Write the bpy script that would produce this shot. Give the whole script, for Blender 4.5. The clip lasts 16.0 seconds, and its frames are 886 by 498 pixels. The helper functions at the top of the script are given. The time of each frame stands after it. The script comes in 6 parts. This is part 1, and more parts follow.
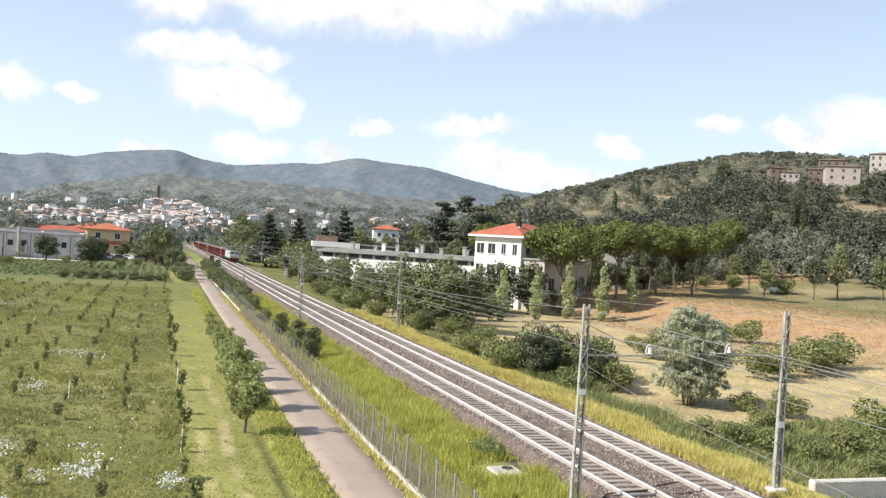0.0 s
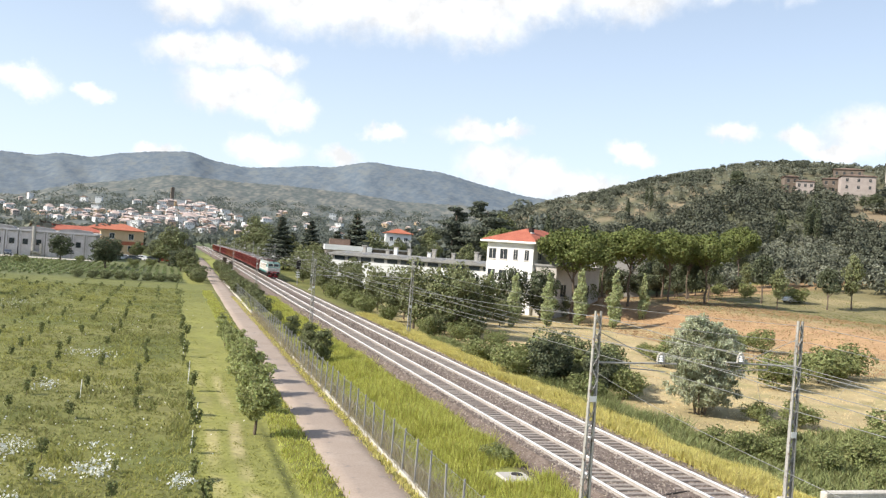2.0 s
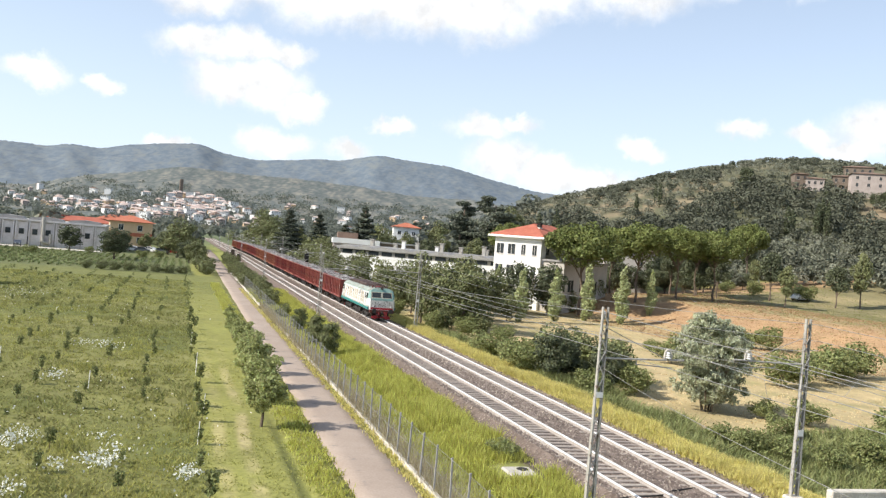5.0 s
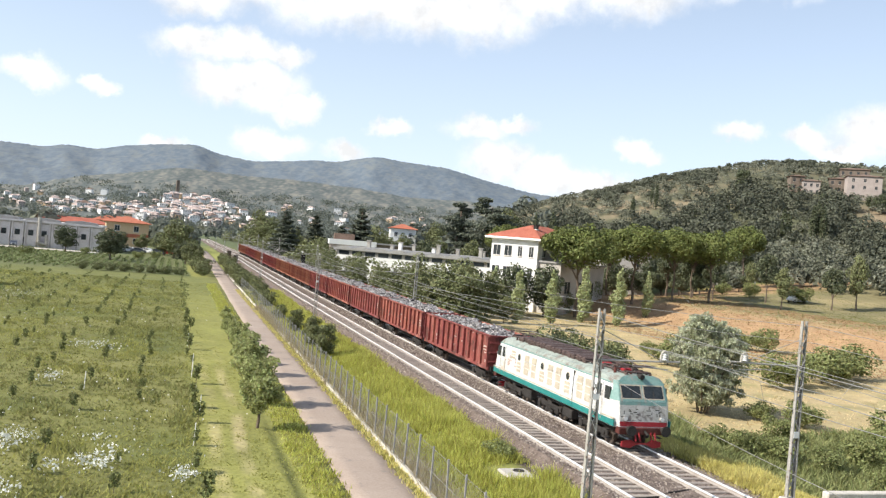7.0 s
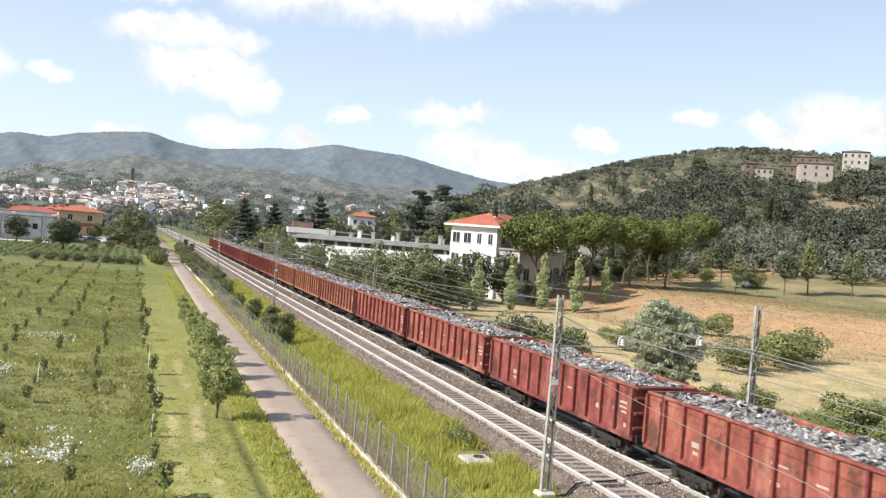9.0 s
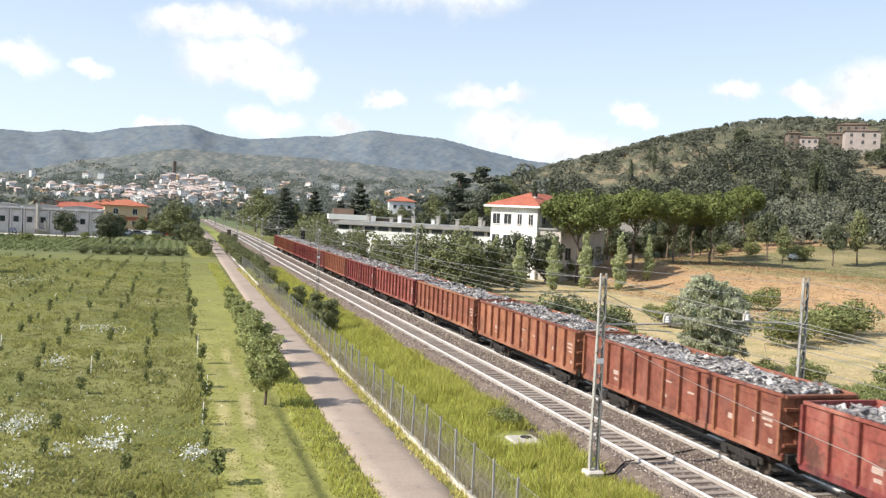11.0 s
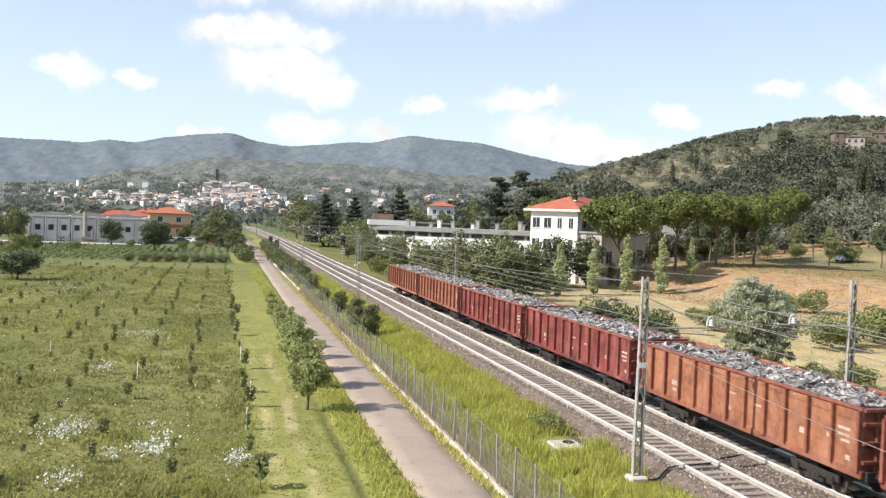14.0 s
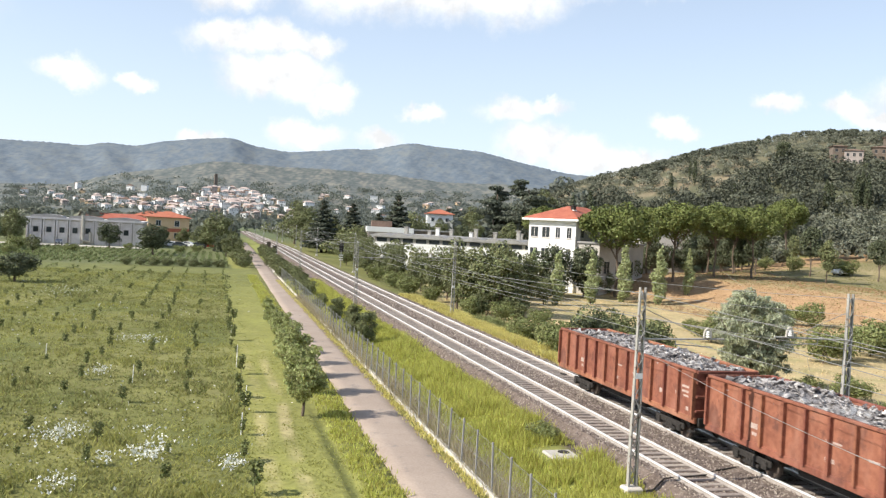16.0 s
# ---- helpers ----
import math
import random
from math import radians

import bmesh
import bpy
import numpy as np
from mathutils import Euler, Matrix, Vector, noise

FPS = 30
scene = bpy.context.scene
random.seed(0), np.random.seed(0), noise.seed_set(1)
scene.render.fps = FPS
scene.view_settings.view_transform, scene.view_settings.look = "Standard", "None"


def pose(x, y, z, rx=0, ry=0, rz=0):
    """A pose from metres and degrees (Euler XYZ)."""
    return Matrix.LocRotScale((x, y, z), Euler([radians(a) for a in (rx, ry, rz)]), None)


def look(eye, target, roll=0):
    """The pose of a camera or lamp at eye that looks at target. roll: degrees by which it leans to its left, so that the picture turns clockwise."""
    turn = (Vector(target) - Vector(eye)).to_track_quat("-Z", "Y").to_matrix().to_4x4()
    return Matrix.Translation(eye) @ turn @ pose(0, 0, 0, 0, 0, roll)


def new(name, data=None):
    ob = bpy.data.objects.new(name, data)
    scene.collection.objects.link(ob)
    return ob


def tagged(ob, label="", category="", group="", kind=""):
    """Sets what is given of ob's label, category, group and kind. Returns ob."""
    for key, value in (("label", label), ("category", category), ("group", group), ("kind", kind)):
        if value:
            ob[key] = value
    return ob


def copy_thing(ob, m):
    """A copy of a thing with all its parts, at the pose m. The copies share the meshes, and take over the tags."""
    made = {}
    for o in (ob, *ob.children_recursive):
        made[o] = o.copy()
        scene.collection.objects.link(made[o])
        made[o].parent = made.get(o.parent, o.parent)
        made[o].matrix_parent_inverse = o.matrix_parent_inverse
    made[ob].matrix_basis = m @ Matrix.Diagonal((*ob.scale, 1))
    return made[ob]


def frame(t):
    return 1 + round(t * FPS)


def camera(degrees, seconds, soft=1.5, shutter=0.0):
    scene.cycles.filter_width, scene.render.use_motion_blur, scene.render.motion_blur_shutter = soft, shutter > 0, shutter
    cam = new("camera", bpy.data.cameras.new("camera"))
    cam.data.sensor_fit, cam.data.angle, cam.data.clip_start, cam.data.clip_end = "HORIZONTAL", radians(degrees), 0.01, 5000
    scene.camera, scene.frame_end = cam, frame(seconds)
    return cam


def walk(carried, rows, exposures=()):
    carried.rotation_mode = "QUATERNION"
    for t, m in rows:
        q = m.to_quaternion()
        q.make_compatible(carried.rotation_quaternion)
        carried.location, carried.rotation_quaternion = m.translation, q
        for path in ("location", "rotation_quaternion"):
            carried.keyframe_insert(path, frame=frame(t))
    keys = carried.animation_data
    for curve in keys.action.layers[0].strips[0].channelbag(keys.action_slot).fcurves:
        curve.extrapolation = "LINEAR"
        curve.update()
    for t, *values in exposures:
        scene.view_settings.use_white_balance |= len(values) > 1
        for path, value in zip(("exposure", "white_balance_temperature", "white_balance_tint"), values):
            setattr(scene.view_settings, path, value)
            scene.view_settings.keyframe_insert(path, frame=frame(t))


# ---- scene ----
import itertools

# ---------------------------------------------------------------- camera
EYE = 8.48
cam = camera(53.37, 16.0, soft=1.32, shutter=0.1)
ROWS = [
    (0.0, 90.015, -3.595, -17.972), (0.5, 90.316, -4.074, -18.073), (1.0, 90.367, -3.993, -17.814),
    (1.5, 90.327, -4.091, -17.451), (2.0, 90.270, -4.343, -17.191), (2.5, 90.073, -4.386, -17.009),
    (3.0, 89.938, -4.794, -16.801), (3.5, 89.851, -4.659, -16.703), (4.0, 89.886, -4.866, -16.595),
    (6.5, 89.804, -4.867, -16.808), (7.0, 89.972, -4.979, -16.903), (7.5, 89.985, -3.942, -17.348),
    (8.0, 90.020, -4.235, -17.735), (8.5, 89.721, -4.785, -18.657), (8.7, 89.572, -4.904, -19.385),
    (10.8, 88.224, -2.523, -17.904), (11.0, 88.088, -2.792, -16.936), (11.5, 87.420, -2.400, -15.592),
    (12.0, 86.876, -1.966, -14.126), (12.5, 87.180, -1.119, -13.627), (13.0, 87.834, -1.602, -14.320),
    (13.5, 88.147, -1.979, -14.406), (14.0, 88.281, -2.214, -14.363), (14.5, 88.504, -2.095, -14.483),
    (15.0, 88.767, -2.411, -14.624), (15.5, 88.745, -3.020, -14.615), (16.0, 88.796, -3.026, -14.473),
]
walk(cam, [(t, pose(0, 0, EYE, rx, ry, rz)) for t, rx, ry, rz in ROWS], exposures=[(0, 0.40), (16, 0.40)])

# ---------------------------------------------------------------- light
SUN_AZ, SUN_EL = radians(267.0), radians(38.0)   # clockwise from +Y
sun_way = Vector((math.sin(SUN_AZ) * math.cos(SUN_EL), math.cos(SUN_AZ) * math.cos(SUN_EL), math.sin(SUN_EL)))
sun_data = bpy.data.lights.new("sun", "SUN")
sun_data.energy, sun_data.angle, sun_data.color = 4.9, radians(0.53), (1.0, 0.94, 0.84)
sun = new("sun", sun_data)
sun.matrix_world = look(sun_way * 300, (0, 0, 0))


def direction(az, el):
    a, e = radians(az), radians(el)
    return (math.sin(a) * math.cos(e), math.cos(a) * math.cos(e), math.sin(e))


def build_sky():
    """Clear summer sky with fair-weather cumulus."""
    world = bpy.data.worlds.new("sky")
    scene.world = world
    world.use_nodes = True
    nt = world.node_tree
    n, l = nt.nodes, nt.links
    n.clear()
    out, bg = n.new("ShaderNodeOutputWorld"), n.new("ShaderNodeBackground")
    sky = n.new("ShaderNodeTexSky")
    sky.sky_type, sky.sun_disc, sky.sun_elevation, sky.sun_rotation = "NISHITA", False, SUN_EL, SUN_AZ
    sky.air_density, sky.dust_density, sky.ozone_density = 1.0, 0.7, 1.6
    tc = n.new("ShaderNodeTexCoord")
    # puffs: bearing, height, width, flatness
    puffs = [(13.5, 15.6, 5.6, .42), (8.2, 15.4, 5.6, .40), (17.6, 15.2, 4.2, .48), (3.5, 16.0, 5.0, .4), (21.0, 16.6, 4.5, .38), (-.2, 14.2, 2.6, .55), (26.5, 17.2, 6.0, .32), (34, 18.2, 6, .3),
             (0.3, 11.1, 2.4, .45), (3.4, 11.5, 2.6, .48), (5.6, 11.3, 1.8, .5), (2.0, 9.1, 2.6, .52), (4.6, 9.2, 2.6, .6), (6.9, 8.0, 1.7, .5), (18.4, 7.9, 2.2, .42), (20.9, 8.5, 1.6, .42), (12.8, 7.4, 1.3, .48),
             (28.9, 7.2, 1.5, .52), (34.8, 8.7, 1.4, .5), (38.8, 8.6, 1.6, .5), (-8.6, 8.2, 1.9, .50), (-4.9, 8.2, 1.1, .6),
             (20.2, 5.9, 2.6, .55), (23.5, 5.2, 2.8, .45), (42.8, 9.1, 3.0, .55), (45.8, 8.6, 3.2, .5), (5.3, 5.6, 2.2, .45), (9.8, 5.7, 1.6, .45), (-1.2, 5.2, 1.4, .4), (26.5, 4.7, 2.4, .42), (40.5, 7.9, 2.0, .4),
             (-18, 12, 5, .45), (60, 13, 6, .4), (80, 20, 8, .4), (-40, 20, 9, .4), (-70, 14, 7, .4), (110, 16, 8, .4), (150, 22, 9, .4), (-110, 25, 8, .4), (-150, 15, 8, .4)]
    warp = n.new("ShaderNodeTexNoise")
    warp.inputs["Scale"].default_value, warp.inputs["Detail"].default_value, warp.inputs["Roughness"].default_value = 22.0, 6.0, 0.62
    l.new(tc.outputs["Generated"], warp.inputs["Vector"])
    off = n.new("ShaderNodeVectorMath"); off.operation = "SUBTRACT"; off.inputs[1].default_value = (.5, .5, .5)
    l.new(warp.outputs["Color"], off.inputs[0])
    sc = n.new("ShaderNodeVectorMath"); sc.operation = "SCALE"; sc.inputs["Scale"].default_value = 0.055
    l.new(off.outputs[0], sc.inputs[0])
    pos = n.new("ShaderNodeVectorMath"); pos.operation = "ADD"
    l.new(tc.outputs["Generated"], pos.inputs[0]); l.new(sc.outputs[0], pos.inputs[1])
    last = None
    for az, el, w, flat in puffs:
        d = n.new("ShaderNodeVectorMath"); d.operation = "SUBTRACT"; d.inputs[1].default_value = direction(az, el)
        l.new(pos.outputs[0], d.inputs[0])
        s = n.new("ShaderNodeVectorMath"); s.operation = "MULTIPLY"
        k = 1.0 / math.sin(radians(w)); s.inputs[1].default_value = (k, k, k / flat)
        l.new(d.outputs[0], s.inputs[0])
        ln = n.new("ShaderNodeVectorMath"); ln.operation = "LENGTH"
        l.new(s.outputs[0], ln.inputs[0])
        if last is None:
            last = ln.outputs["Value"]
        else:
            m = n.new("ShaderNodeMath"); m.operation = "SMOOTH_MIN"; m.inputs[2].default_value = 0.15
            l.new(last, m.inputs[0]); l.new(ln.outputs["Value"], m.inputs[1])
            last = m.outputs[0]
    ramp = n.new("ShaderNodeMapRange"); ramp.interpolation_type = "SMOOTHSTEP"
    ramp.inputs["From Min"].default_value, ramp.inputs["From Max"].default_value = 1.3, 0.4
    l.new(last, ramp.inputs["Value"])
    # body shading of the clouds: whiter puffs, faintly grey hollows
    fine = n.new("ShaderNodeTexNoise")
    fine.inputs["Scale"].default_value, fine.inputs["Detail"].default_value, fine.inputs["Roughness"].default_value = 30.0, 5.0, 0.6
    l.new(tc.outputs["Generated"], fine.inputs["Vector"])
    tone = n.new("ShaderNodeMapRange")
    tone.inputs["From Min"].default_value, tone.inputs["From Max"].default_value = 0.35, 0.6
    tone.inputs["To Min"].default_value, tone.inputs["To Max"].default_value = 6.7, 8.7
    l.new(fine.outputs["Fac"], tone.inputs["Value"])
    # thin milky veil towards the horizon
    sep = n.new("ShaderNodeSeparateXYZ")
    l.new(tc.outputs["Generated"], sep.inputs[0])
    veil = n.new("ShaderNodeMapRange")
    veil.inputs["From Min"].default_value, veil.inputs["From Max"].default_value = 0.0, 0.42
    veil.inputs["To Min"].default_value, veil.inputs["To Max"].default_value = 0.68, 0.22
    l.new(sep.outputs["Z"], veil.inputs["Value"])
    mv = n.new("ShaderNodeMix"); mv.data_type = "RGBA"
    l.new(veil.outputs[0], mv.inputs["Factor"]); l.new(sky.outputs[0], mv.inputs["A"]); mv.inputs["B"].default_value = (7.45, 8.5, 10.1, 1)
    mc = n.new("ShaderNodeMix"); mc.data_type = "RGBA"
    comb = n.new("ShaderNodeCombineColor")
    for i in range(3):
        l.new(tone.outputs[0], comb.inputs[i])
    cf = n.new("ShaderNodeMath"); cf.operation = "MULTIPLY"; cf.inputs[1].default_value = 0.93
    l.new(ramp.outputs[0], cf.inputs[0])
    l.new(cf.outputs[0], mc.inputs["Factor"]); l.new(mv.outputs["Result"], mc.inputs["A"]); l.new(comb.outputs[0], mc.inputs["B"])
    l.new(mc.outputs["Result"], bg.inputs["Color"])
    bg.inputs["Strength"].default_value = 0.105
    l.new(bg.outputs[0], out.inputs[0])


build_sky()


# ---------------------------------------------------------------- materials
def material(name, a, b, size=1.0, rough=0.8, metal=0.0, bump=0.2, fine=8.0, spots=None, streak=None, vary=0.0, attr="", translucent=0.0, spec=0.3, per_object=0.0, contrast=0.25):
    """Two-scale mottled surface between the colours a and b; size is the length in metres of the large mottling."""
    m = bpy.data.materials.new(name)
    m.use_nodes = True
    nt = m.node_tree
    n, l = nt.nodes, nt.links
    p = n["Principled BSDF"]
    tc = n.new("ShaderNodeTexCoord")
    big, small = n.new("ShaderNodeTexNoise"), n.new("ShaderNodeTexNoise")
    big.inputs["Scale"].default_value, big.inputs["Detail"].default_value = 1.0 / size, 4
    small.inputs["Scale"].default_value, small.inputs["Detail"].default_value = fine / size, 3
    l.new(tc.outputs["Object"], big.inputs["Vector"])
    l.new(tc.outputs["Object"], small.inputs["Vector"])
    add = n.new("ShaderNodeMath"); add.operation = "ADD"
    l.new(big.outputs["Fac"], add.inputs[0]); l.new(small.outputs["Fac"], add.inputs[1])
    rng = n.new("ShaderNodeMapRange"); rng.inputs["From Min"].default_value, rng.inputs["From Max"].default_value = 1 - contrast, 1 + contrast
    l.new(add.outputs[0], rng.inputs["Value"])
    mix = n.new("ShaderNodeMix"); mix.data_type = "RGBA"
    l.new(rng.outputs[0], mix.inputs["Factor"])
    mix.inputs["A"].default_value, mix.inputs["B"].default_value = (*a, 1), (*b, 1)
    colour = mix.outputs["Result"]
    if attr:
        at = n.new("ShaderNodeAttribute"); at.attribute_name = attr
        mu = n.new("ShaderNodeMix"); mu.data_type, mu.blend_type = "RGBA", "MULTIPLY"
        mu.inputs["Factor"].default_value = 1.0
        l.new(colour, mu.inputs["A"]); l.new(at.outputs["Color"], mu.inputs["B"])
        colour = mu.outputs["Result"]
    if spots:
        col, amount, scale = spots
        sp = n.new("ShaderNodeTexNoise"); sp.inputs["Scale"].default_value, sp.inputs["Detail"].default_value, sp.inputs["Roughness"].default_value = scale, 6, .7
        l.new(tc.outputs["Object"], sp.inputs["Vector"])
        sr = n.new("ShaderNodeMapRange"); sr.inputs["From Min"].default_value, sr.inputs["From Max"].default_value = .62 - amount, .70 - amount
        l.new(sp.outputs["Fac"], sr.inputs["Value"])
        sm = n.new("ShaderNodeMix"); sm.data_type = "RGBA"; sm.inputs["B"].default_value = (*col, 1)
        l.new(sr.outputs[0], sm.inputs["Factor"]); l.new(colour, sm.inputs["A"])
        colour = sm.outputs["Result"]
    if streak:
        col, amount, squeeze = streak
        mp = n.new("ShaderNodeMapping"); mp.inputs["Scale"].default_value = squeeze
        l.new(tc.outputs["Object"], mp.inputs["Vector"])
        st = n.new("ShaderNodeTexNoise"); st.inputs["Scale"].default_value, st.inputs["Detail"].default_value, st.inputs["Roughness"].default_value = 1.0, 5, .65
        l.new(mp.outputs[0], st.inputs["Vector"])
        tr_ = n.new("ShaderNodeMapRange"); tr_.inputs["From Min"].default_value, tr_.inputs["From Max"].default_value, tr_.inputs["To Max"].default_value = .48, .72, amount
        l.new(st.outputs["Fac"], tr_.inputs["Value"])
        sx = n.new("ShaderNodeMix"); sx.data_type = "RGBA"; sx.inputs["B"].default_value = (*col, 1)
        l.new(tr_.outputs[0], sx.inputs["Factor"]); l.new(colour, sx.inputs["A"])
        colour = sx.outputs["Result"]
    if vary or per_object:
        hs = n.new("ShaderNodeHueSaturation")
        if vary:
            ge = n.new("ShaderNodeNewGeometry"); src = ge.outputs["Random Per Island"]
        else:
            oi = n.new("ShaderNodeObjectInfo"); src = oi.outputs["Random"]
        amount = vary or per_object
        vr = n.new("ShaderNodeMapRange"); vr.inputs["To Min"].default_value, vr.inputs["To Max"].default_value = 1 - amount, 1 + amount
        l.new(src, vr.inputs["Value"]); l.new(vr.outputs[0], hs.inputs["Value"])
        hr = n.new("ShaderNodeMapRange"); hr.inputs["To Min"].default_value, hr.inputs["To Max"].default_value = .5 - amount * .05, .5 + amount * .05
        l.new(src, hr.inputs["Value"]); l.new(hr.outputs[0], hs.inputs["Hue"])
        l.new(colour, hs.inputs["Color"])
        colour = hs.outputs["Color"]
    l.new(colour, p.inputs["Base Color"])
    p.inputs["Roughness"].default_value, p.inputs["Metallic"].default_value = rough, metal
    p.inputs["Specular IOR Level"].default_value = spec
    if bump:
        bp = n.new("ShaderNodeBump"); bp.inputs["Strength"].default_value, bp.inputs["Distance"].default_value = bump, 0.05 * size
        l.new(small.outputs["Fac"], bp.inputs["Height"]); l.new(bp.outputs[0], p.inputs["Normal"])
    if translucent:
        tr = n.new("ShaderNodeBsdfTranslucent"); ms = n.new("ShaderNodeMixShader"); ms.inputs[0].default_value = translucent
        l.new(colour, tr.inputs["Color"]); l.new(p.outputs[0], ms.inputs[1]); l.new(tr.outputs[0], ms.inputs[2])
        l.new(ms.outputs[0], n["Material Output"].inputs["Surface"])
    return m


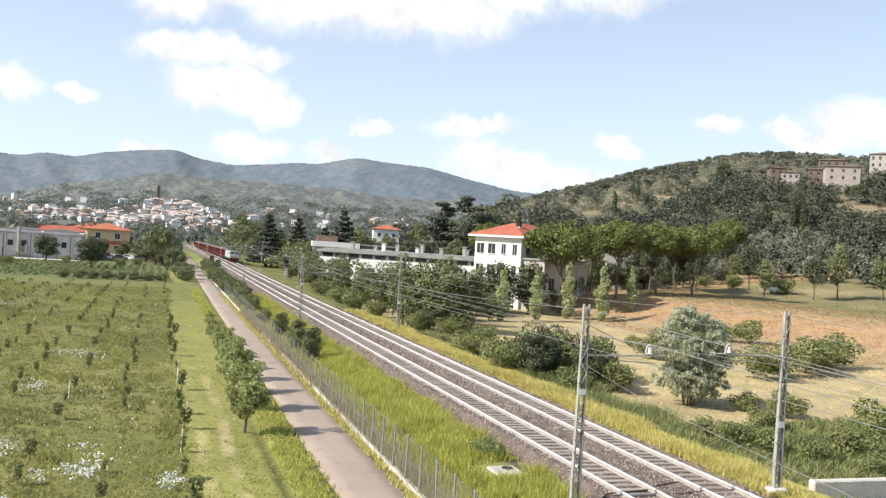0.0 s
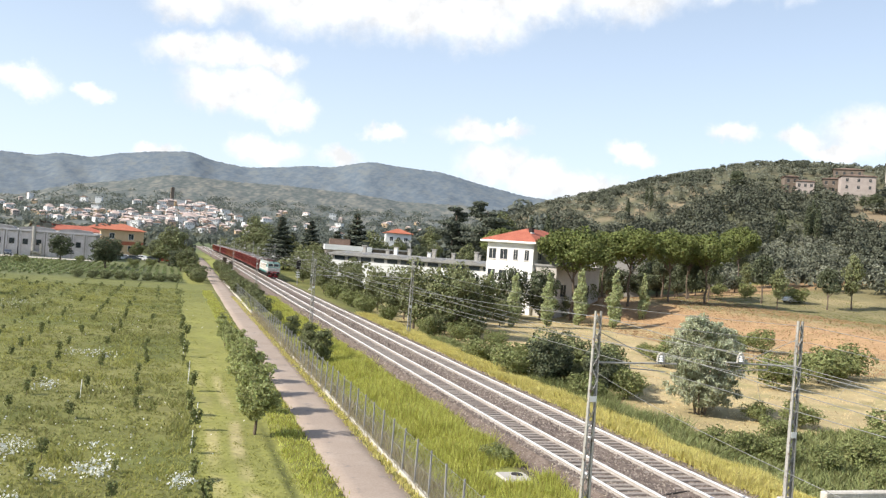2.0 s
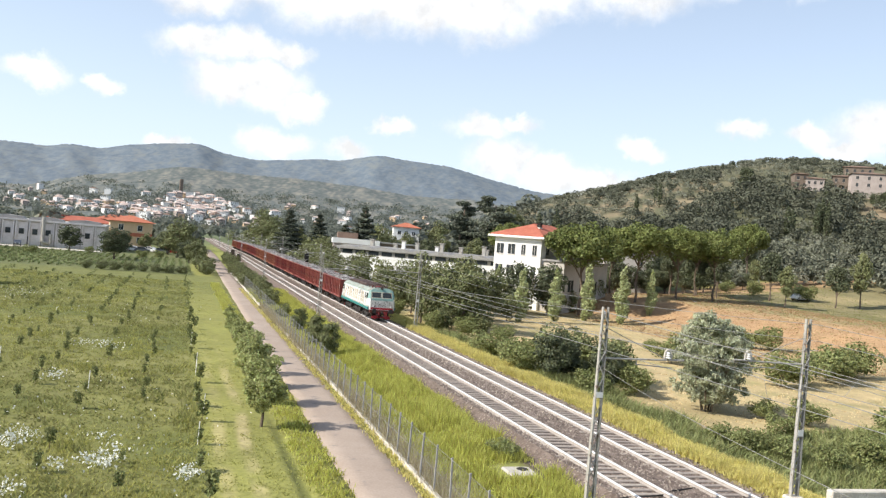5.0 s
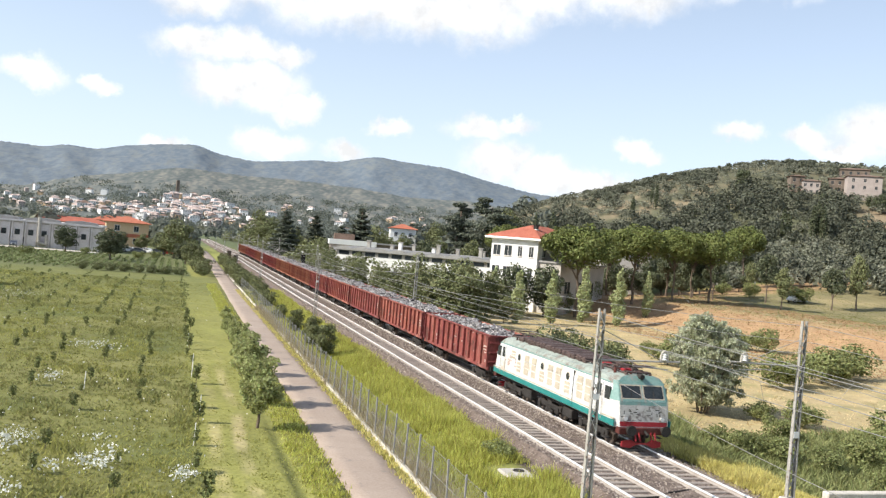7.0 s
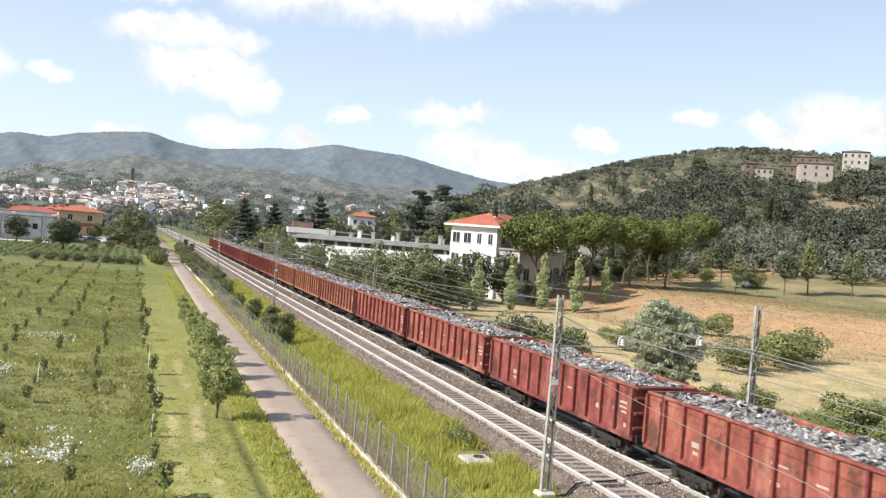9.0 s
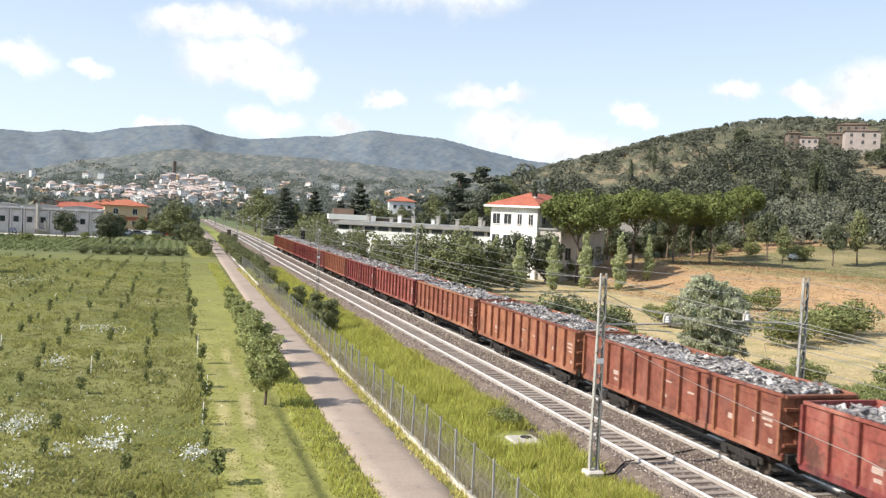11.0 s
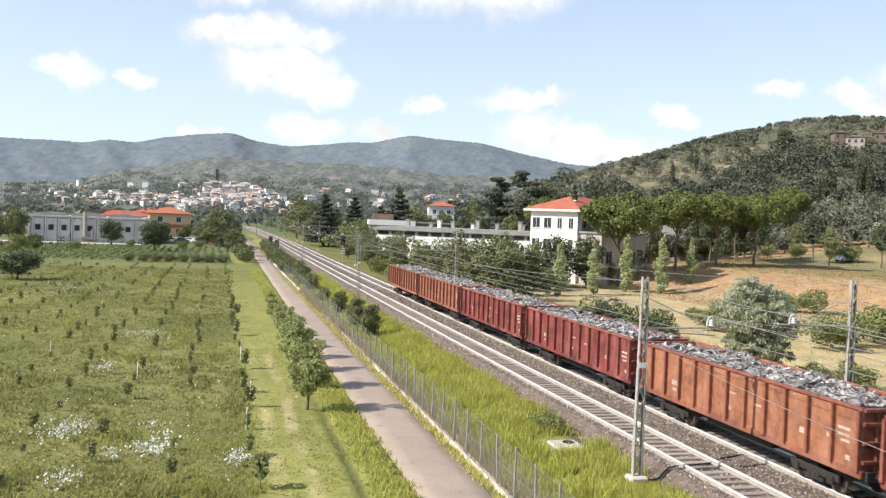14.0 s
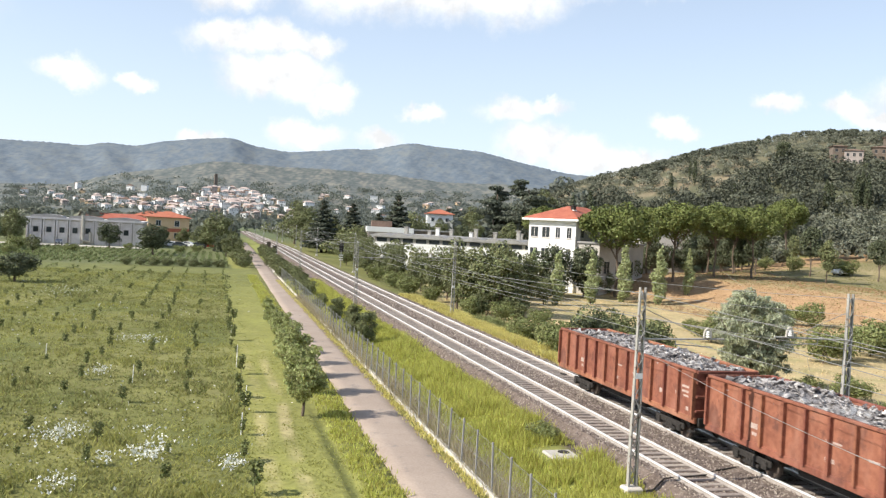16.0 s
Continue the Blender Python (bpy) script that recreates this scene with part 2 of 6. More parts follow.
M = {
    "ground": material("ground", (.80, .80, .80), (1.18, 1.18, 1.12), 3.0, .95, bump=.6, fine=9, attr="cover", contrast=.3),
    "asphalt": material("asphalt", (.315, .246, .198), (.395, .318, .26), 2.5, .9, bump=.15, fine=30, spots=((.25, .212, .188), .04, .9)),
    "ballast": material("ballast", (.092, .068, .056), (.19, .148, .125), .5, .95, bump=.9, fine=5, vary=.25),
    "stone": material("stone", (.10, .075, .062), (.36, .30, .26), .35, .95, bump=.2, vary=.5),
    # rail head: near-white, non-metal colour in place of reflected sky and sun glare
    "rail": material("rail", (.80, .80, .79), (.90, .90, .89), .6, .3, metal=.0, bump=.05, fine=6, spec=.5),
    "railweb": material("railweb", (.30, .26, .23), (.42, .38, .34), .4, .8, bump=.2),
    "sleeper": material("sleeper", (.245, .208, .18), (.355, .31, .272), .5, .9, bump=.3, per_object=.15),
    "concrete": material("concrete", (.48, .44, .38), (.66, .61, .54), .8, .9, bump=.3, fine=12, spots=((.30, .27, .22), .02, 2.5)),
    "steel": material("steel", (.33, .315, .285), (.47, .45, .41), .5, .65, metal=.15, bump=.1, spots=((.19, .135, .10), .06, 4)),
    "wire": material("wire", (.30, .29, .27), (.40, .39, .37), 1, .5, metal=.4, bump=0),
    "ceramic": material("ceramic", (.78, .77, .74), (.88, .87, .85), .2, .25, bump=0, spec=.6),
    "post": material("post", (.25, .245, .23), (.36, .35, .33), .5, .7, metal=.1, bump=.1),
    "mesh": material("mesh", (.27, .27, .26), (.37, .37, .355), .5, .6, metal=.3, bump=0),
    "fieldgrass": material("fieldgrass", (.275, .275, .076), (.42, .408, .142), 2.5, .8, bump=0, vary=.2, translucent=.5),
    "grass": material("grass", (.385, .385, .082), (.555, .545, .155), 1.2, .8, bump=0, vary=.35, translucent=.5),
    "weed": material("weed", (.19, .197, .068), (.32, .318, .12), 1.2, .8, bump=0, vary=.3, translucent=.45),
    "cropleaf": material("cropleaf", (.14, .17, .068), (.25, .28, .125), 2, .8, bump=0, vary=.3, translucent=.3),
    "dryweed": material("dryweed", (.30, .25, .15), (.44, .38, .24), 1, .9, bump=0, vary=.3, translucent=.3),
    "straw": material("straw", (.56, .43, .24), (.74, .58, .35), 1.5, .85, bump=0, vary=.2, translucent=.2),
    "yellowgrass": material("yellowgrass", (.49, .435, .13), (.67, .59, .235), 1.5, .8, bump=0, vary=.3, translucent=.35),
    "flower": material("flower", (.70, .70, .62), (.85, .85, .80), .4, .8, bump=0, vary=.1, translucent=.2),
    "fruitleaf": material("fruitleaf", (.27, .295, .115), (.44, .455, .21), 1.0, .6, bump=0, vary=.4, translucent=.45),
    "shrubleaf": material("shrubleaf", (.185, .205, .075), (.32, .335, .14), 1.5, .6, bump=0, vary=.4, translucent=.3),
    "leaf": material("leaf", (.125, .138, .062), (.25, .26, .118), 1.5, .6, bump=0, vary=.4, translucent=.15),
    "darkleaf": material("darkleaf", (.070, .082, .046), (.15, .166, .088), 1.5, .55, bump=0, vary=.4, translucent=.1),
    "pineleaf": material("pineleaf", (.10, .122, .036), (.21, .235, .068), 2, .6, bump=0, vary=.3, translucent=.12),
    "poplarleaf": material("poplarleaf", (.30, .335, .155), (.50, .525, .28), 1.2, .6, bump=0, vary=.35, translucent=.3),
    "willowleaf": material("willowleaf", (.32, .338, .20), (.56, .568, .42), 1.0, .6, bump=0, vary=.4, translucent=.35),
    "firleaf": material("firleaf", (.08, .092, .068), (.14, .155, .108), 1.5, .6, bump=0, vary=.3, translucent=.12),
    "oliveleaf": material("oliveleaf", (.152, .158, .114), (.262, .266, .198), 6, .7, bump=0, vary=.3, translucent=.2),
    "woodleaf": material("woodleaf", (.068, .075, .053), (.136, .142, .097), 8, .7, bump=0, vary=.3, translucent=.15),
    # far foliage: lighter and greyer, with aerial haze in the base colour
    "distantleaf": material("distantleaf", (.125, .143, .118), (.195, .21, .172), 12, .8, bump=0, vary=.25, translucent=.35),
    "saplingleaf": material("saplingleaf", (.12, .14, .05), (.225, .24, .095), 1, .7, bump=0, vary=.35, translucent=.2),
    "hay": material("hay", (.36, .225, .125), (.48, .31, .18), 2, .9, bump=0, vary=.25, translucent=.2),
    "bark": material("bark", (.10, .075, .055), (.20, .155, .115), .3, .9, bump=.6),
    "whitewall": material("whitewall", (.74, .73, .70), (.84, .83, .81), 2, .85, bump=.1, fine=14),
    "greywall": material("greywall", (.40, .37, .33), (.52, .48, .43), 2, .9, bump=.1, fine=14),
    "panelwall": material("panelwall", (.56, .52, .51), (.70, .66, .65), 2, .85, bump=.1),
    "stonewall": material("stonewall", (.135, .105, .082), (.225, .18, .145), 1.5, .95, bump=.4, fine=10),
    "pinkwall": material("pinkwall", (.36, .305, .275), (.47, .40, .36), 2, .9, bump=.1),
    "orangewall": material("orangewall", (.56, .40, .25), (.66, .49, .32), 2, .9, bump=.1),
    "rooftile": material("rooftile", (.35, .105, .065), (.47, .16, .10), 1.5, .85, bump=.4, fine=8, per_object=.1),
    "paletile": material("paletile", (.48, .37, .32), (.62, .50, .45), 4, .9, bump=.1, fine=8),
    "oldtile": material("oldtile", (.15, .10, .075), (.25, .17, .13), 1.5, .9, bump=.4, fine=8),
    "flatroof": material("flatroof", (.25, .24, .23), (.37, .36, .34), 3, .9, bump=.1, fine=10),
    "glass": material("glass", (.025, .03, .033), (.045, .052, .056), 1, .15, bump=0, spec=.35),
    "dark": material("dark", (.02, .018, .016), (.05, .044, .04), .4, .8, bump=.2),
    "wheel": material("wheel", (.07, .055, .045), (.14, .11, .09), .3, .6, metal=.3, bump=.2),
    "wagonred": material("wagonred", (.165, .042, .036), (.30, .082, .066), 1.6, .75, bump=.15, fine=7, spots=((.10, .04, .032), .10, 1.1), streak=((.40, .19, .15), .7, (.6, 1.5, .45)), per_object=.22),
    "wagonorange": material("wagonorange", (.19, .068, .042), (.32, .125, .076), 1.6, .8, bump=.15, fine=7, spots=((.15, .06, .042), .09, 1.1), streak=((.38, .185, .13), .6, (.6, 1.3, .5)), per_object=.2),
    "scrap": material("scrap", (.10, .088, .086), (.50, .47, .455), .3, .5, metal=.2, bump=.2, vary=.6),
    "locowhite": material("locowhite", (.58, .58, .565), (.72, .72, .705), 1.5, .45, bump=.05, spots=((.52, .43, .35), .06, 1.1), streak=((.46, .41, .35), .5, (.5, 2.2, .4)), spec=.5),
    "locoteal": material("locoteal", (.015, .17, .16), (.03, .24, .22), 1.5, .45, bump=.05, spec=.5),
    "locoroof": material("locoroof", (.24, .275, .24), (.37, .41, .365), 1.2, .65, bump=.1, spots=((.22, .19, .16), .09, 1.4)),
    "locored": material("locored", (.24, .016, .02), (.36, .03, .035), .6, .5, bump=.05),
    "dullteal": material("dullteal", (.14, .27, .245), (.23, .36, .33), .8, .55, bump=.05, spots=((.30, .30, .27), .06, 2)),
    "grime": material("grime", (.36, .35, .32), (.52, .51, .48), .6, .6, bump=.05, spots=((.18, .16, .15), .08, 3)),
    "oxide": material("oxide", (.07, .022, .018), (.13, .04, .032), .5, .8, bump=.1),
    "faded": material("faded", (.36, .26, .22), (.52, .42, .37), .2, .8, bump=0),
    "grille": material("grille", (.40, .34, .26), (.52, .46, .37), .4, .7, bump=.1),
    "roofgear": material("roofgear", (.055, .040, .036), (.14, .095, .085), .4, .7, metal=.2, bump=.1),
    "mountain": material("mountain", (.93, .93, .93), (1.07, 1.07, 1.06), 60, .97, bump=.5, fine=6, attr="cover", contrast=.28),
    "carwhite": material("carwhite", (.75, .75, .75), (.82, .82, .82), .5, .3, bump=0, spec=.6),
    "cardark": material("cardark", (.05, .06, .08), (.09, .10, .12), .5, .3, bump=0, spec=.6),
    "carred": material("carred", (.35, .03, .03), (.42, .05, .04), .5, .3, bump=0, spec=.6),
    "sign": material("sign", (.75, .75, .72), (.82, .82, .8), .3, .5, bump=0),
}


# ---------------------------------------------------------------- mesh helpers
def mesh_from(name, verts, faces, mats, face_mats=None, smooth=False):
    me = bpy.data.meshes.new(name)
    me.from_pydata([tuple(v) for v in verts], [], [tuple(f) for f in faces])
    for m in mats if isinstance(mats, (list, tuple)) else [mats]:
        me.materials.append(M[m])
    if face_mats is not None:
        me.polygons.foreach_set("material_index", face_mats)
    if smooth:
        me.polygons.foreach_set("use_smooth", [True] * len(me.polygons))
    me.update()
    return me


def empty(name):
    ob = new(name)
    ob.empty_display_size = 0.3
    return ob


def part(name, data, mat, parent=None, label=""):
    """data: a bmesh, or a finished mesh; becomes one mesh object under parent."""
    if isinstance(data, bmesh.types.BMesh):
        me = bpy.data.meshes.new(name)
        data.to_mesh(me)
        data.free()
        me.materials.append(M[mat])
    else:
        me = data
    ob = new(name, me)
    if parent is not None:
        ob.parent = parent
    if label:
        ob["label"] = label
    return ob


def box(bm, x0, x1, y0, y1, z0, z1, bevel=0.0):
    ret = bmesh.ops.create_cube(bm, size=1)
    vs = ret["verts"]
    for v in vs:
        v.co = Vector(((x0 + x1) / 2 + v.co.x * (x1 - x0), (y0 + y1) / 2 + v.co.y * (y1 - y0), (z0 + z1) / 2 + v.co.z * (z1 - z0)))
    if bevel:
        es = list({e for v in vs for e in v.link_edges})
        bmesh.ops.bevel(bm, geom=es, offset=bevel, segments=1, affect="EDGES")
    return bm


def boxes(*bs, bevel=0.0):
    bm = bmesh.new()
    for b in bs:
        box(bm, *b, bevel=bevel)
    return bm


def rod(bm, a, b, r0, r1=None, seg=8):
    """A tapered round bar from a to b."""
    a, b = Vector(a), Vector(b)
    r1 = r0 if r1 is None else r1
    q = (b - a).to_track_quat("Z", "Y").to_matrix()
    ring = []
    for c, r in ((a, r0), (b, r1)):
        ring.append([bm.verts.new(c + q @ Vector((math.cos(2 * math.pi * i / seg) * r, math.sin(2 * math.pi * i / seg) * r, 0))) for i in range(seg)])
    for i in range(seg):
        j = (i + 1) % seg
        bm.faces.new((ring[0][i], ring[0][j], ring[1][j], ring[1][i]))
    bm.faces.new(ring[0][::-1])
    bm.faces.new(ring[1])
    return bm


def rods(*rs, seg=8):
    bm = bmesh.new()
    for r in rs:
        rod(bm, *r, seg=seg)
    return bm


def prism(outline, y0, y1, axis="y"):
    """Extrudes an outline of (x, z) along y, or (y, z) along x."""
    bm = bmesh.new()
    ends = []
    for y in (y0, y1):
        ends.append([bm.verts.new((p[0], y, p[1]) if axis == "y" else (y, p[0], p[1])) for p in outline])
    k = len(outline)
    for i in range(k):
        j = (i + 1) % k
        bm.faces.new((ends[0][i], ends[0][j], ends[1][j], ends[1][i]))
    bm.faces.new(ends[0][::-1])
    bm.faces.new(ends[1])
    bmesh.ops.recalc_face_normals(bm, faces=bm.faces)
    return bm


def smoothstep(a, b, x):
    t = np.clip((np.asarray(x, float) - a) / (b - a), 0, 1)
    return t * t * (3 - 2 * t)


# ---------------------------------------------------------------- lie of the land
def grade(y):
    """Slow rise of line, road and fields with distance."""
    y = np.clip(np.asarray(y, float), 0, 260)
    return 0.0000155 * y * y


def road_x(y):
    return 8.15 + 0.0065 * np.clip(np.asarray(y, float), -60, 330)


def fnoise(x, y, s, seed=0.0):
    return np.array([noise.noise(Vector((a / s + seed, b / s - seed, seed))) for a, b in zip(np.ravel(x), np.ravel(y))]).reshape(np.shape(x))


def bank(x, y):
    """0 on the lower meadow, 1 on the terrace above the brown bank."""
    ax, ay = np.asarray(x, float), np.asarray(y, float)
    foot = 70 + 13 * smoothstep(118, 80, ay) - 12 * smoothstep(118, 150, ay)
    return smoothstep(0, 24, ax - foot) * smoothstep(176, 140, ay - .25 * (ax - 75))


HILL_AZ = [14, 19, 23.4, 25.6, 28.4, 30.8, 34.2, 36.5, 40, 42.3, 46, 52, 60, 70, 85, 100]
HILL_EL = [0.2, 1.2, 3.4, 4.0, 4.8, 5.5, 6.15, 6.6, 6.65, 6.5, 6.4, 6.6, 6.0, 5.0, 3.0, 1.0]


def land(x, y):
    x, y = np.asarray(x, float), np.asarray(y, float)
    z = -1.0 + grade(y)
    z = z + 0.45 * smoothstep(11.2, 14.5, x) * smoothstep(30, 24, x)          # rail formation
    z = z - 0.6 * smoothstep(25, 30, x) * smoothstep(170, 120, y)             # lower meadow
    z = z + 4.0 * bank(x, y)
    r, az = np.hypot(x, y), np.degrees(np.arctan2(x, y))
    el = np.interp(az, HILL_AZ, HILL_EL, left=0, right=0)
    top = 540 * np.tan(np.radians(el)) + 8.5
    z = z + (top - z) * (el > 0) * (.12 * smoothstep(170, 260, r) + .88 * smoothstep(235, 540, r) ** 1.15)
    return z


def hill_frac(x, y, z):
    """How far up the hill a place appears, 0 at its foot and 1 on its crest."""
    az = np.degrees(np.arctan2(x, y))
    el = np.interp(az, HILL_AZ, HILL_EL, left=1, right=1)
    return (np.asarray(z) - 8.5) / np.hypot(x, y) / np.tan(np.radians(np.maximum(el, .3)))


def land1(x, y):
    return float(land(np.array([x]), np.array([y]))[0])
# ---------------------------------------------------------------- ground
def cover(x, y, z):
    """Land use: the colour of grass, tilth, hay or scrub at each place."""
    r, az = np.hypot(x, y), np.degrees(np.arctan2(x, y))
    n1, n2, n3 = fnoise(x, y, 9.0, 1.7), fnoise(x, y, 2.2, 5.1), fnoise(x, y, 60.0, 9.3)

    def c(*rgb):
        return np.array(rgb)[None, :] * np.ones((len(x), 1))

    def put(base, col, w):
        w = np.clip(w, 0, 1)[:, None]
        return base * (1 - w) + np.asarray(col) * w
    col = c(.172, .172, .052)
    col = put(col, (.215, .205, .070), .6 * smoothstep(-.05, .5, n1))
    col = put(col, (.10, .12, .03), .6 * smoothstep(.05, .5, -n1))                       # drier patches
    col = put(col, (.26, .245, .095), .4 * smoothstep(.15, .5, n2 + .3 * n1) * (x < 1.5))
    col = put(col, (.262, .258, .072), (smoothstep(1.3, 2.0, x) * smoothstep(7.0, 6.2, x)) * .85)   # mown strip
    for wheel_x, much in ((2.55, .6), (3.65, .95)):
        col = put(col, (.46, .385, .20), smoothstep(.45, .1, np.abs(x - wheel_x - .2 * n1)) * smoothstep(85, 38, y) * smoothstep(-.45, .3, n2) * much)
    col = put(col, (.045, .06, .018), smoothstep(.3, .1, np.abs(x - 5.25 - .12 * n1)) * smoothstep(52, 38, y) * .5)   # ditch
    field2 = smoothstep(160, 168, y) * (x < 3)
    col = put(col, (.14, .155, .065), field2 * .9)
    col = put(col, (.155, .165, .052), smoothstep(95, 150, y) * (x < 6.6) * (y < 166) * .75)
    col = put(col, (.24, .25, .07), smoothstep(10.0, 11, x) * smoothstep(16, 15, x))                      # formation slope
    col = put(col, (.115, .086, .07), smoothstep(14.7, 15.2, x) * smoothstep(24.4, 23.6, x) * (y > -60))                # dirty edge of the stone bed
    verge = smoothstep(23.4, 24.6, x) * smoothstep(30, 26.5, x) * smoothstep(120, 95, y)
    col = put(col, (.50, .42, .15), verge)
    right = smoothstep(29, 33, x)
    dry = right * smoothstep(175, 120, y) * smoothstep(38, 46, y + .35 * (x - 33) + 4 * n1)
    col = put(col, (.51, .395, .225), dry * (.85 + .3 * n1))
    col = put(col, (.25, .24, .10), dry * smoothstep(.12, .5, n2 + n1) * .6)
    b = bank(x, y)
    slope = np.clip(4 * b * (1 - b), 0, 1) * (x > 50)
    col = put(col, (.41, .26, .145), smoothstep(.12, .5, slope) * right * .95)
    col = put(col, (.225, .195, .10), smoothstep(.86, 1, b) * (x > 60))
    col = put(col, (.40, .315, .17), smoothstep(.86, 1, b) * smoothstep(.0, .45, n1) * .7)
    far = smoothstep(240, 330, r) * (x > 40)
    col = put(col, (.098, .102, .058), far)
    v = hill_frac(x, y, z)
    upper = far * smoothstep(.55, .68, v)
    col = put(col, (.125, .122, .076), upper * .8)
    stripe = smoothstep(-.05, .25, fnoise(az * 1.0, z * 6.0, 9.0, 3.1))
    col = put(col, (.40, .30, .20), upper * stripe * (.15 + .35 * smoothstep(36, 31, az)))
    col = put(col, (.30, .225, .15), far * smoothstep(41.0, 43, az) * smoothstep(.45, .52, v) * smoothstep(.75, .66, v) * .8)
    plain = smoothstep(300, 500, r) * (x <= 40)
    col = put(col, (.13, .155, .075), plain)
    return np.clip(col, .01, 1)


def build_ground():
    az = np.concatenate([np.arange(-180, -14, 4.0), np.arange(-14, 58, .22), np.arange(58, 180, 4.0)])
    rr = np.concatenate([[0.02, 4, 9, 14], 18 * (2100 / 18) ** np.linspace(0, 1, 190), [2600, 3400, 4700]])
    A, R = np.meshgrid(np.radians(az), rr)
    x, y = (R * np.sin(A)).ravel(), (R * np.cos(A)).ravel()
    z = land(x, y)
    z += .07 * fnoise(x, y, 1.3, 2.0) * (np.hypot(x, y) < 120) * (np.abs(x - 17) > 7)
    # sunk a little beneath road and ballast
    z -= .14 * smoothstep(1.75, 1.2, np.abs(x - road_x(y))) * (y < 340)
    z -= .35 * smoothstep(15.3, 16.2, x) * smoothstep(24.2, 23.2, x)
    z -= .12 * smoothstep(.35, .1, np.abs(x - 5.25)) * smoothstep(60, 40, y)
    col = cover(x, y, z)
    na, nr = len(az), len(rr)
    i, j = np.meshgrid(np.arange(nr - 1), np.arange(na), indexing="ij")
    a = i * na + j
    b = i * na + (j + 1) % na
    faces = np.stack([a, b, b + na, a + na], -1).reshape(-1, 4)[:, ::-1]
    me = mesh_from("ground", np.stack([x, y, z], 1), faces.tolist(), "ground", smooth=True)
    at = me.color_attributes.new("cover", "FLOAT_COLOR", "POINT")
    at.data.foreach_set("color", np.concatenate([col, np.ones((len(col), 1))], 1).astype(np.float32).ravel())
    return tagged(new("ground", me), "green fields, straw meadow and scrubby hillside", "ground", kind="structure")


build_ground()


def ridge(name, label, dist, az, el, foot_el, tint, depth, seed, rough_m):
    """A chain of hills: rises from its foot to the crest and falls off behind."""
    aa = np.arange(az[0], az[-1], .10)
    crest = np.interp(aa, az, el)
    k_ = np.hanning(19)
    crest = np.convolve(np.pad(crest, 9, mode="edge"), k_ / k_.sum(), mode="valid")
    rows = 56
    V, C = [], []
    for k in range(rows):
        f = k / (rows - 1)
        d = dist - depth * (1 - f)
        e = foot_el + (crest - foot_el) * f ** .85
        x, y = d * np.sin(np.radians(aa)), d * np.cos(np.radians(aa))
        gully = fnoise(aa * 60 + k * 2.5, np.full_like(aa, k * 5.0), 85, seed) + .3 * fnoise(aa * 60 - k * 3, np.full_like(aa, k * 5.0), 30, seed + 3)
        z = EYE + d * np.tan(np.radians(e)) + gully * rough_m * (.25 + 1.2 * f * (1 - f)) + (.25 * rough_m * fnoise(aa * 60, np.zeros_like(aa), 12, seed + 8) if k == rows - 1 else 0)
        V.append(np.stack([x, y, z], 1))
        w = .6 * fnoise(aa * 60, np.full_like(aa, k * 9.0), 40, seed + 5.3) + .9 * fnoise(aa * 60, np.full_like(aa, k * 14.0), 13, seed + 6.7)
        # tint already holds the distance haze
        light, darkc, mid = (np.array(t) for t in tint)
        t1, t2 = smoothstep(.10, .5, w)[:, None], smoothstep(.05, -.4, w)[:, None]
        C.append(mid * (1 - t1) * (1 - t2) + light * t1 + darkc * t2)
    V, C = np.concatenate(V), np.concatenate(C)
    na = len(aa)
    i, j = np.meshgrid(np.arange(rows - 1), np.arange(na - 1), indexing="ij")
    a = i * na + j
    faces = np.stack([a, a + 1, a + 1 + na, a + na], -1).reshape(-1, 4)
    me = mesh_from(name, V, faces.tolist(), "mountain", smooth=True)
    at = me.color_attributes.new("cover", "FLOAT_COLOR", "POINT")
    at.data.foreach_set("color", np.concatenate([C, np.ones((len(C), 1))], 1).astype(np.float32).ravel())
    return tagged(new(name, me), label, "mountains", kind="structure")


# Far range: blue aerial haze is mixed straight into these three tints.
ridge("backdrop_mountains", "wooded mountain range on the skyline, blue haze painted in", 4400,
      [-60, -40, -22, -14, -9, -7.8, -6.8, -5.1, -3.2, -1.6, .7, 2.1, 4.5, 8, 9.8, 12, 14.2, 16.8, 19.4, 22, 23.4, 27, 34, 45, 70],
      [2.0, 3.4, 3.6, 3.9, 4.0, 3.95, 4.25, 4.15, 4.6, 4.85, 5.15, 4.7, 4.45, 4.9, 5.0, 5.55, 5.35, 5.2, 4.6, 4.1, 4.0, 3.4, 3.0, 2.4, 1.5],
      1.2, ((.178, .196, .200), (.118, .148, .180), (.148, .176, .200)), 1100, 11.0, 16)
# Foothill greens are greyed in the tint for some haze.
ridge("backdrop_foothills", "olive-green foothills with terraces, greyed by painted haze", 3000,
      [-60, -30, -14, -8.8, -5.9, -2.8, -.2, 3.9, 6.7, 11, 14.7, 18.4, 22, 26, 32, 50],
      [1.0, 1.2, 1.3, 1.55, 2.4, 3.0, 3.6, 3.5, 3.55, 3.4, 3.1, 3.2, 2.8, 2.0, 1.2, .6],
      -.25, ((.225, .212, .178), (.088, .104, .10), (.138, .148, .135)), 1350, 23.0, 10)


# ---------------------------------------------------------------- railway
NEAR_C, FAR_C = 17.52, 21.07      # centre lines of the two tracks
Y0, Y1 = -260.0, 620.0


